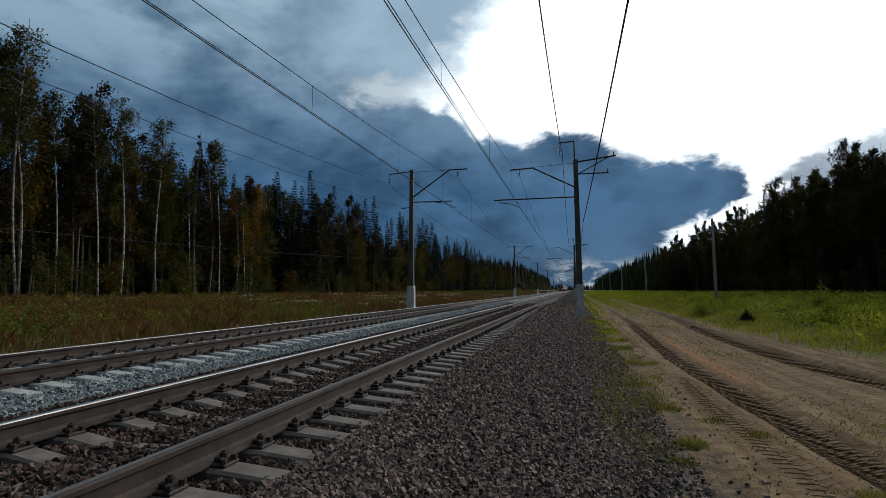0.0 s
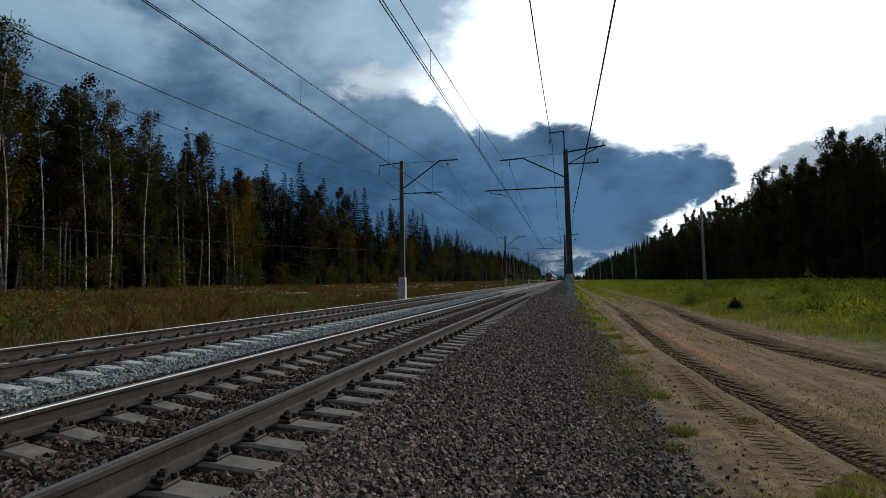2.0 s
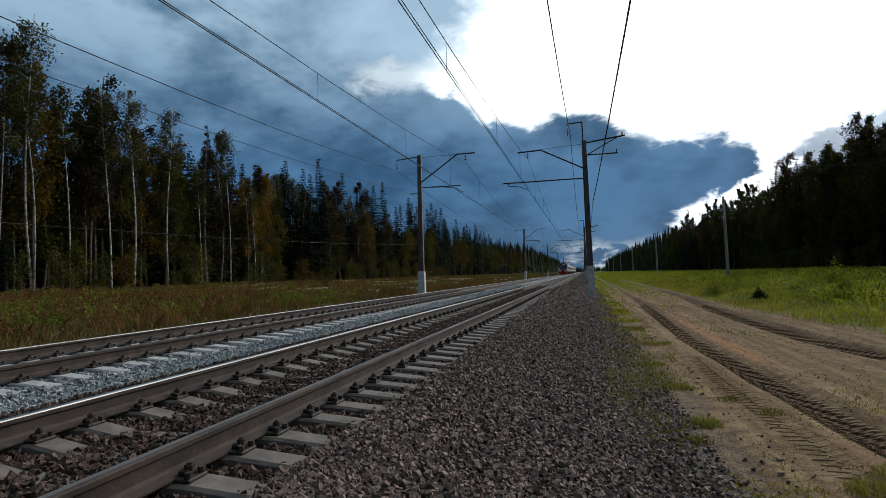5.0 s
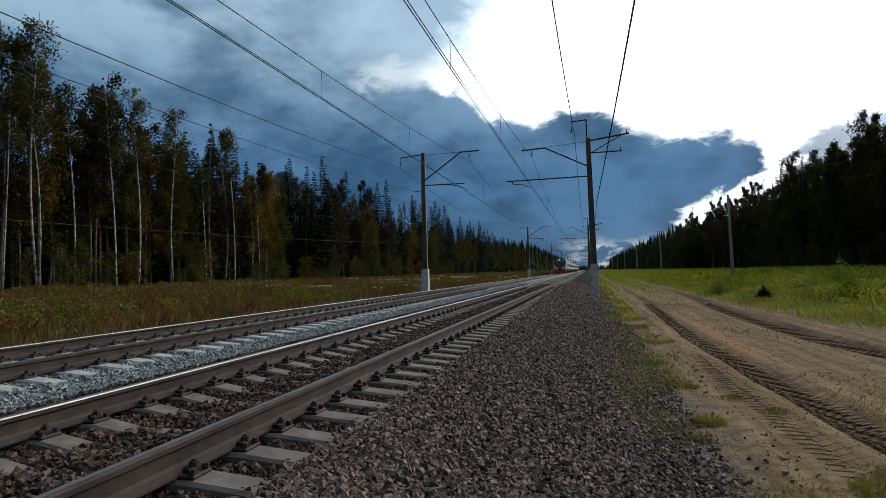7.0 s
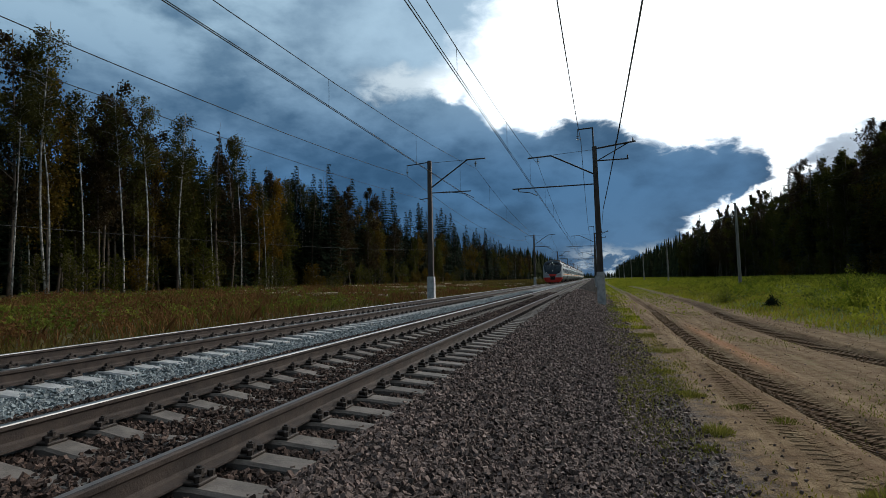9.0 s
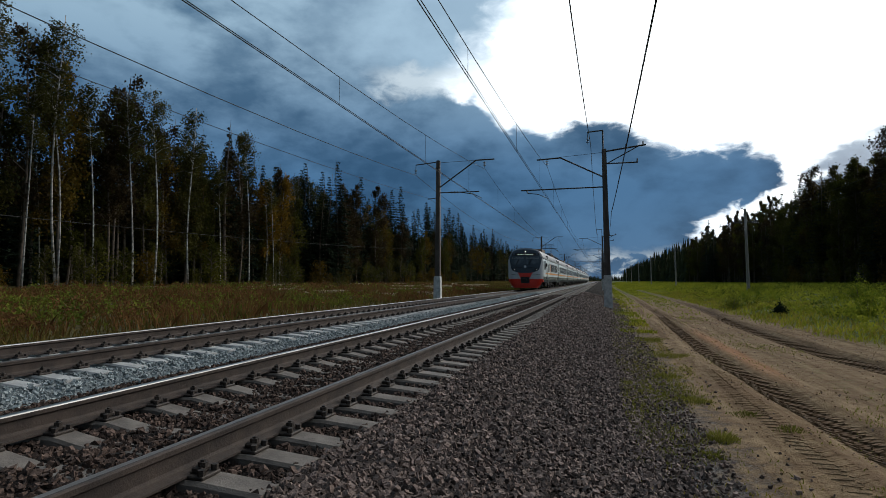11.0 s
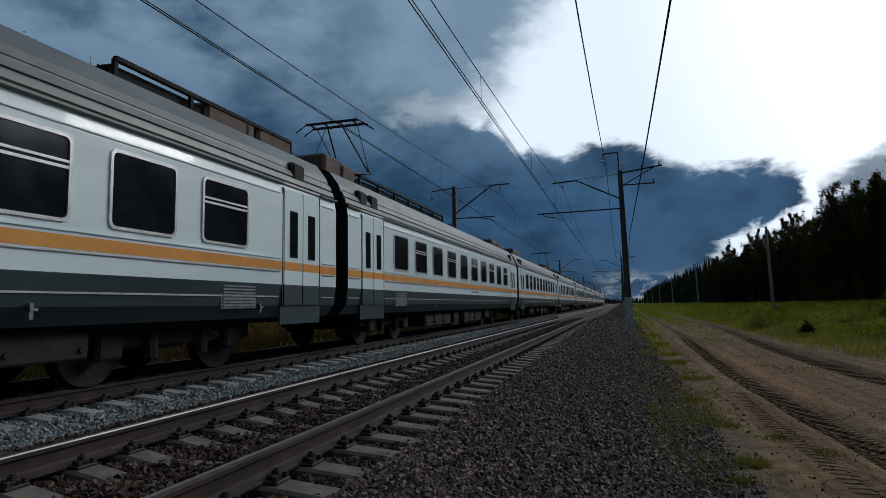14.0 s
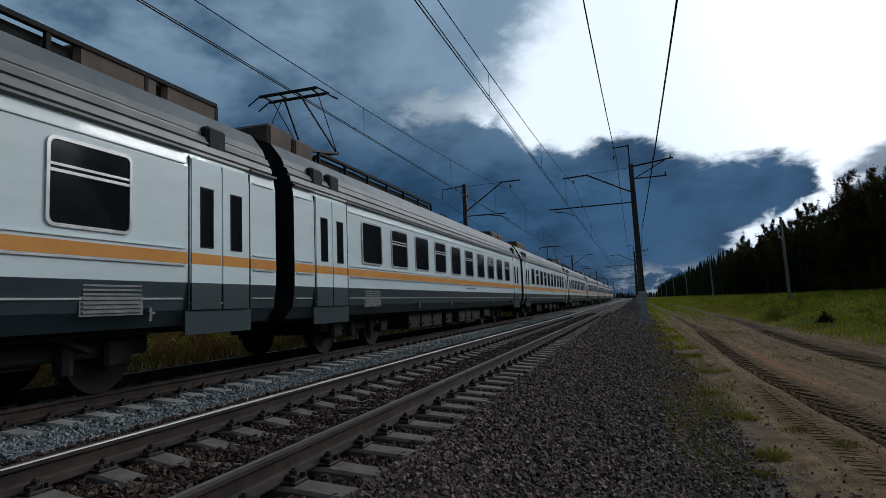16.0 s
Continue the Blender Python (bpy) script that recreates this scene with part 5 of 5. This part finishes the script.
def build_car(train, head=False, motor=False):
    y0 = 0.60 if head else 0.28
    v, f, idx = shell(y0, 0.28 + CAR)
    # the last material on the end walls stands for gap shade, not rubber
    car = mesh_ob("coach", v, f, [M["grey"], M["white"], M["roof"], M["rubber"]], train, index=idx)
    car["label"] = "white coach with a grey skirt and an orange stripe"
    end = 0.28 + CAR
    doors = ([5.85] if head else [1.60]) + [end - 1.32]
    pitch, first = 1.61, 3.42
    ys = [first + pitch * i for i in range(10)]
    if head:
        ys = [7.75] + [10.15 + 1.54 * i for i in range(6)]
    wfull, wsplit = window_mesh("window_full", 1.06, 0.93), window_mesh("window_split", 1.06, 0.93, True)
    for side in (1, -1):
        for i, y in enumerate(ys):
            on_side("window", wsplit if (i % 2 == (0 if head else 1)) else wfull, car, side, y, 2.31)
        for d in doors:
            for o in (-0.31, 0.31):
                on_side("door", DOOR, car, side, d + o, 0.0)
            strip("door_step", car, side, d - 0.68, d + 0.68, 0.66, 0.97, M["grey"], 0.02, x=1.70)
            for o in (-0.64, 0.64):
                strip("seam", car, side, d + o - 0.012, d + o + 0.012, 0.98, 3.0, M["rubber"], 0.004)
            strip("grab_strip", car, side, d - 0.6, d + 0.6, 1.055, 1.075, M["alu"], 0.03, x=1.715)
        cuts = [y0 + (2.1 if head else 0.0)] + [q for d in doors for q in (d - 0.66, d + 0.66)] + [end]
        for a, b in zip(cuts[0::2], cuts[1::2]):
            if b - a < 0.1:
                continue
            strip("stripe", car, side, a, b, 1.575, 1.72, M["orange"], 0.004)
            for z in (1.54, 1.76, 1.115):
                strip("rib", car, side, a + 0.06, b - 0.06, z, z + 0.022, M["alu"] if z < 1.6 else M["white"], 0.018, x=1.74 if z > 1.3 else 1.705)
            strip("rib", car, side, a + 0.06, b - 0.06, 2.87, 2.89, M["white"], 0.016)
            strip("gutter", car, side, a, b, 3.055, 3.085, M["roof"], 0.03, x=1.745)
        on_side("louvre", shared_mesh("louvre", louvre_bm, M["script"]), car, side, doors[0] + 1.85 if motor else end - 3.1, 1.14, x=1.70)
        strip("lettering", car, side, 11.0, 12.2, 1.42, 1.47, M["script"], 0.004)
    # roof: boxes at the ends, a rail on stanchions between
    def roofbox(a, b, w, z0, z1, mat="roof_box"):
        bm = bmesh.new()
        box(bm, -w, w, a, b, z0, z1, bevel=0.06)
        part("roof_box", bm, M[mat], car)
    for a, b, h in ((2.9 if not head else 7.0, 5.6 if not head else 10.2, 4.40), (end - 3.0, end - 1.7, 4.32), (end - 1.6, end - 0.40, 4.32)):
        if not (motor and a < 4):
            roofbox(a, b, 1.0, 3.7, h - 0.05)
    for a in (doors[0] - 0.55, doors[0] + 0.1, end - 1.5):
        bm = bmesh.new()
        box(bm, -1.66, 1.66, a, a + 0.42, 3.1, 3.56, bevel=0.05)
        part("roof_vent", bm, M["rubber"], car)
    if motor:
        roofbox(0.75, 1.55, 0.95, 3.85, 4.42)
        roofbox(1.62, 2.35, 0.95, 3.85, 4.36)
        ob = new("pantograph", shared_mesh("pantograph", pantograph_bm, M["dark_steel"]))
        ob.parent = car
        ob.location = (0, 3.1, 4.22)
    bm = bmesh.new()
    r0, r1 = (2.5, 9.8) if motor else (end - 4.8, end - 0.5)
    for s in (-0.98, 0.98):
        box(bm, s - 0.04, s + 0.04, r0, r1, 4.20, 4.26)
        k = int((r1 - r0) / 1.15)
        for i in range(k + 1):
            yy = r0 + (r1 - r0) * i / k
            box(bm, s - 0.03, s + 0.03, yy - 0.03, yy + 0.03, 3.88, 4.22)
    box(bm, -0.9, 0.9, r0, r1, 3.96, 4.17)
    part("roof_rail", bm, M["under"], car)
    bm = bmesh.new()
    box(bm, -0.55, 0.55, 10.2, 13.4, 4.02, 4.20)
    for yy in (10.4, 12.2):
        for q in range(3):
            rod(bm, (0.5, yy + 0.3 * q, 4.10), (0.5, yy + 0.3 * q + 0.16, 4.31), 0.02, n=6)
            rod(bm, (0.5, yy + 0.3 * q + 0.16, 4.31), (0.5, yy + 0.3 * q + 0.3, 4.10), 0.02, n=6)
    part("roof_tray", bm, M["under"], car)
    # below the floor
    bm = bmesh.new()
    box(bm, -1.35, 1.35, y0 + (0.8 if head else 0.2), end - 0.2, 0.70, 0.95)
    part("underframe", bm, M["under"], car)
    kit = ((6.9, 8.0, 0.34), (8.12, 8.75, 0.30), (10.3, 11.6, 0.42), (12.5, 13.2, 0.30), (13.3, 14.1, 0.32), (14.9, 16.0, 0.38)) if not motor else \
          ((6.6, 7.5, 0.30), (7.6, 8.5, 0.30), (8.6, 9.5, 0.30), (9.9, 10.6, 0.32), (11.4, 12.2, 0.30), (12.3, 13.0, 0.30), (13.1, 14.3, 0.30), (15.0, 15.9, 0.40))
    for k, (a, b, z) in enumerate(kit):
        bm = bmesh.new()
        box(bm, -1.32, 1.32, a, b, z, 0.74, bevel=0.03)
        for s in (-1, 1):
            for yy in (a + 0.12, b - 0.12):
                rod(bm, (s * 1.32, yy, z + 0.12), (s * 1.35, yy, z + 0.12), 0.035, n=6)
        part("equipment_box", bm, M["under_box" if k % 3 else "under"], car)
    bm = bmesh.new()
    for s in (-1, 1):
        rod(bm, (s * 0.9, 6.2, 0.62), (s * 0.9, end - 6.0, 0.62), 0.05, n=6)
        for yy in (9.4, 12.0, 14.5):
            rod(bm, (s * 1.1, yy, 0.95), (s * 1.1, yy, 0.45), 0.03, n=6)
    rod(bm, (-0.5, 9.0, 0.5), (-0.5, 10.1, 0.5), 0.16, n=12)
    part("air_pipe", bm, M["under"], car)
    for s in (-1, 1):
        for yy in (6.3, 9.2, end - 6.4, end - 2.6):
            bm = bmesh.new()
            box(bm, *sorted((s * 1.70, s * 1.75)), yy - 0.02, yy + 0.02, 0.86, 1.02)
            box(bm, *sorted((s * 1.70, s * 1.76)), yy - 0.02, yy + 0.06, 0.94, 0.97)
            part("lifting_lug", bm, M["script"], car)
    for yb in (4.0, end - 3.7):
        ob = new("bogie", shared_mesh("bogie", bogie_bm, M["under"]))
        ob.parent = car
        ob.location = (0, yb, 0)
        for o in (-1.2, 1.2):
            wh = new("wheelset", shared_mesh("wheelset", wheelset_bm, M["wheel"]))
            wh.parent = car
            wh.location = (0, yb + o, 0.475)
    bm = bmesh.new()
    box(bm, -1.25, 1.25, end - 0.02, end + 0.57, 0.75, 3.45, bevel=0.04)
    part("gangway", bm, M["rubber"], car, "black rubber gangway")
    if head:
        build_cab(car)
    return car


def face_y(x, z):
    w = width_at(max(z, 0.8))
    k = abs(x) / w
    prof = float(np.interp(z, [0.2, 0.5, 1.1, 1.6, 2.2, 3.3, 3.6, 3.95, 4.13], [0.18, 0.08, 0.0, 0.0, 0.03, 0.20, 0.26, 0.40, 0.60]))
    return prof + (0.60 - prof) * min(1.0, k) ** 9 + 0.10 * k * k * (1 - k ** 6)


def face_patch(name, x0, x1, z0, z1, mat, car, lift=0.015, n=8, label=""):
    xs, zs = np.linspace(x0, x1, n), np.linspace(z0, z1, n)
    v = [(x, face_y(x, z) - lift, z) for z in zs for x in xs]
    v += [(x, face_y(x, z) + 0.01, z) for z in zs for x in xs]
    f = [[j * n + i, j * n + i + 1, (j + 1) * n + i + 1, (j + 1) * n + i] for j in range(n - 1) for i in range(n - 1)]
    m = n * n
    for i in range(n - 1):
        for a, b in ((i, i + 1), (m - n + i + 1, m - n + i), (i * n + n, i * n), (i * n + n - 1, i * n + 2 * n - 1)):
            f.append([b, a, a + m, b + m])
    ob = mesh_ob(name, v, f, mat, car, smooth_it=False)
    if label:
        ob["label"] = label
    return ob


def badge(car):
    """Film sticker on the wall: a pale many-rayed star over a striped ribbon, a red star and a red disc on it."""
    def flat(name, pts, mat, x, label=""):
        bm = bmesh.new()
        bm.faces.new([bm.verts.new((x, a, b)) for a, b in pts])
        return part(name, bm, mat, car, label)
    cy, cz = 8.95, 2.28
    for k in range(5):
        o = (k - 2) * 0.135
        flat("ribbon_stripe", [(cy - 0.62 + o * 0.6, cz - 0.50 - o * 0.6), (cy - 0.55 + o * 0.6, cz - 0.58 - o * 0.6),
                               (cy + 0.60 + o * 0.4, cz + 0.34 - o * 0.9), (cy + 0.60 + o * 0.4, cz + 0.45 - o * 0.9)], M["under" if k % 2 else "orange"], 1.7425)
    def star(n, r0, r1, turn=0.0):
        return [(cy + (r0, r1)[i % 2] * math.cos(math.pi * i / n + turn), cz + (r0, r1)[i % 2] * math.sin(math.pi * i / n + turn)) for i in range(2 * n)]
    flat("ray_star", star(12, 0.50, 0.27), M["poster"], 1.7445, "pale gold many-rayed star")
    flat("red_star", star(5, 0.42, 0.17, math.pi / 2), M["red_dull"], 1.7465, "red five-pointed star")
    flat("disc", star(12, 0.20, 0.20), M["poster"], 1.7485)
    flat("disc", star(12, 0.15, 0.15), M["red_dull"], 1.7505)


def build_cab(car):
    zs = np.concatenate([np.linspace(0.2, 1.1, 10), np.linspace(1.16, 3.4, 26), np.linspace(3.46, 4.128, 12)])
    n = 41
    us = np.sin(np.linspace(-np.pi / 2, np.pi / 2, n))
    v = []
    for z in zs:
        w = width_at(z) if z > 0.98 else float(np.interp(z, [0.2, 0.45, 0.98], [1.18, 1.45, 1.69]))
        w = max(w, 0.02)
        for u in us:
            v.append((u * w, face_y(u * width_at(max(z, 0.8)), z), z))
    f = [[j * n + i, j * n + i + 1, (j + 1) * n + i + 1, (j + 1) * n + i] for j in range(len(zs) - 1) for i in range(n - 1)]
    cab = mesh_ob("cab_front", v, f, M["mask"], car, smooth_it=True)
    cab["label"] = "pale grey and red cab front with a dark windscreen panel"
    # red apron returning along the sides
    for s in (-1, 1):
        bm = bmesh.new()
        a, b = sorted((s * 1.40, s * 1.685))
        box(bm, a, b, 0.52, 1.45, 0.76, 1.06, bevel=0.03)
        part("apron_side", bm, M["red"], car)
    for s in (-1, 1):
        a, b = sorted((s * 0.05, s * 1.36))
        face_patch("windscreen", a, b, 2.50, 3.26, M["screen"], car, 0.02)
        bm = bmesh.new()
        rod(bm, (s * 0.62 - 0.25, face_y(0.6, 2.42) - 0.05, 2.40), (s * 0.62 + 0.05, face_y(0.6, 3.0) - 0.06, 3.05), 0.012, n=6)
        rod(bm, (s * 0.62 - 0.30, face_y(0.6, 2.5) - 0.07, 2.50), (s * 0.62 - 0.02, face_y(0.6, 2.9) - 0.07, 3.0), 0.02, n=6)
        part("wiper", bm, M["rubber"], car)
        for z in (3.18, 3.06):
            face_patch("sunshade_edge", *sorted((s * 0.10, s * 1.30)), z, z + 0.018, M["script"], car, 0.024, n=4)
        bm = bmesh.new()
        rod(bm, (s * 1.07, face_y(1.07, 1.98) - 0.035, 1.98), (s * 1.07, face_y(1.07, 1.98) + 0.02, 1.98), 0.038, n=16)
        part("marker_lamp", bm, M["led"], car)
        bm = bmesh.new()
        rod(bm, (s * 1.07, face_y(1.07, 1.98) - 0.02, 1.98), (s * 1.07, face_y(1.07, 1.98) + 0.03, 1.98), 0.13, n=18)
        part("lamp_rim", bm, M["rubber"], car)
        bm = bmesh.new()
        rod(bm, (s * 0.55, face_y(0.55, 1.5) - 0.05, 1.46), (s * 0.98, face_y(0.98, 1.5) - 0.05, 1.46), 0.015, n=6)
        rod(bm, (s * 0.30, face_y(0.5, 2.2) - 0.05, 2.20), (s * 0.95, face_y(0.95, 2.2) - 0.05, 2.20), 0.013, n=6)
        part("handrail", bm, M["rubber"], car)
        face_patch("lettering", s * 1.22 - 0.20, s * 1.22 + 0.20, 1.46, 1.55, M["script"], car, 0.006, n=3)
        # cab side window, mirror, crew door and rails
        on_side("cab_window", window_mesh("cab_window", 0.66, 0.98, r=0.06), car, s, 1.75, 2.44)
        on_side("cab_window", window_mesh("cab_window_rear", 0.48, 0.98, r=0.06), car, s, 2.34, 2.44)
        for z in (1.30, 1.72):
            strip("rib", car, s, 0.75, 3.05, z, z + 0.022, M["alu"], 0.018)
        strip("rib", car, s, 2.55, 3.15, 2.84, 2.86, M["white"], 0.016)
        strip("notice", car, s, 4.68, 4.92, 2.42, 2.58, M["alu"], 0.006)
        for o, z in ((-0.52, 1.42), (-0.28, 1.18), (0.18, 1.40), (0.20, 1.22)):
            strip("notice", car, s, 5.85 + o - 0.07, 5.85 + o + 0.07, z, z + 0.14, M["white"], 0.020)
        bm = bmesh.new()
        box(bm, *(sorted((s * 1.80, s * 1.92))), 2.10, 2.28, 2.30, 2.66, bevel=0.02)
        rod(bm, (s * 1.72, 2.25, 2.05), (s * 1.86, 2.19, 2.35), 0.015, n=6)
        part("mirror", bm, M["rubber"], car)
        on_side("crew_door", DOOR, car, s, 4.05, 0.0)
        for o in (-0.42, 0.42):
            bm = bmesh.new()
            rod(bm, (s * 1.80, 4.05 + o, 1.0), (s * 1.80, 4.05 + o, 2.1), 0.028, n=6)
            for z in (1.02, 2.08):
                rod(bm, (s * 1.73, 4.05 + o, z), (s * 1.80, 4.05 + o, z), 0.012, n=6)
            part("grab_rail", bm, M["alu"], car)
    badge(car)
    bm = bmesh.new()
    rod(bm, (0, face_y(0, 3.78) - 0.07, 3.76), (0, face_y(0, 3.78) + 0.1, 3.76), 0.048, n=20)
    part("headlight", bm, M["headlight"], car, "lit round headlight")
    bm = bmesh.new()
    rod(bm, (0, face_y(0, 3.78) - 0.05, 3.76), (0, face_y(0, 3.78) + 0.2, 3.76), 0.15, n=6)
    part("headlight_rim", bm, M["rubber"], car)
    face_patch("sign_panel", -1.30, 1.30, 3.36, 3.60, M["rubber"], car, 0.012)
    bm = bmesh.new()
    rod(bm, (0, face_y(0, 2.28) - 0.02, 2.28), (0, face_y(0, 2.28) + 0.02, 2.28), 0.12, n=20)
    part("emblem", bm, M["alu"], car, "plain pale round emblem")
    bm = bmesh.new()
    box(bm, -0.42, 0.42, -0.015, 0.4, 0.66, 1.28, bevel=0.01)
    part("coupler_recess", bm, M["rubber"], car)
    bm = bmesh.new()
    box(bm, -0.14, 0.14, -0.22, 0.1, 0.90, 1.12, bevel=0.05)
    box(bm, -0.24, 0.05, -0.34, -0.18, 0.82, 1.16, bevel=0.05)
    part("coupler", bm, M["under"], car)
    cu = bpy.data.curves.new("sign_text", "FONT")
    cu.body, cu.size, cu.align_x, cu.extrude, cu.space_character = "МОСКВА КИЕВСКАЯ", 0.132, "CENTER", 0.004, 1.18
    tmp = new("sign_text", cu)
    me = bpy.data.meshes.new_from_object(tmp.evaluated_get(bpy.context.evaluated_depsgraph_get()))
    bpy.data.objects.remove(tmp)
    me.materials.clear()
    me.materials.append(M["sign"])
    tx = new("sign_text", me)
    tx.parent = car
    tx.location = (0, face_y(0, 3.42) - 0.028, 3.42)
    tx.rotation_euler = (radians(90 - 11), 0, 0)


def build_train():
    train = new("electric_train")
    tagged(train, "white electric commuter train with orange stripe and red cab front", "train")
    build_car(train, head=True)
    motor = build_car(train, motor=True)
    motor.location = (0, PITCH, 0)
    trailer = build_car(train)
    trailer.location = (0, 2 * PITCH, 0)
    for k in range(3, 10):
        copy_thing(motor if k % 2 else trailer, pose(0, k * PITCH, 0))
    return train


train = build_train()


def motions():
    rows = [(0, 340.0), (2, 288.0), (4, 236.5), (7, 160.0), (9, 107.5), (11.3, 51.2), (12.5, 24.0), (13, 12.6), (13.4, 3.2), (14.2, -15.1), (16, -56.3)]
    walk(train, [(t, pose(XB, y, RAIL)) for t, y in rows])


motions()
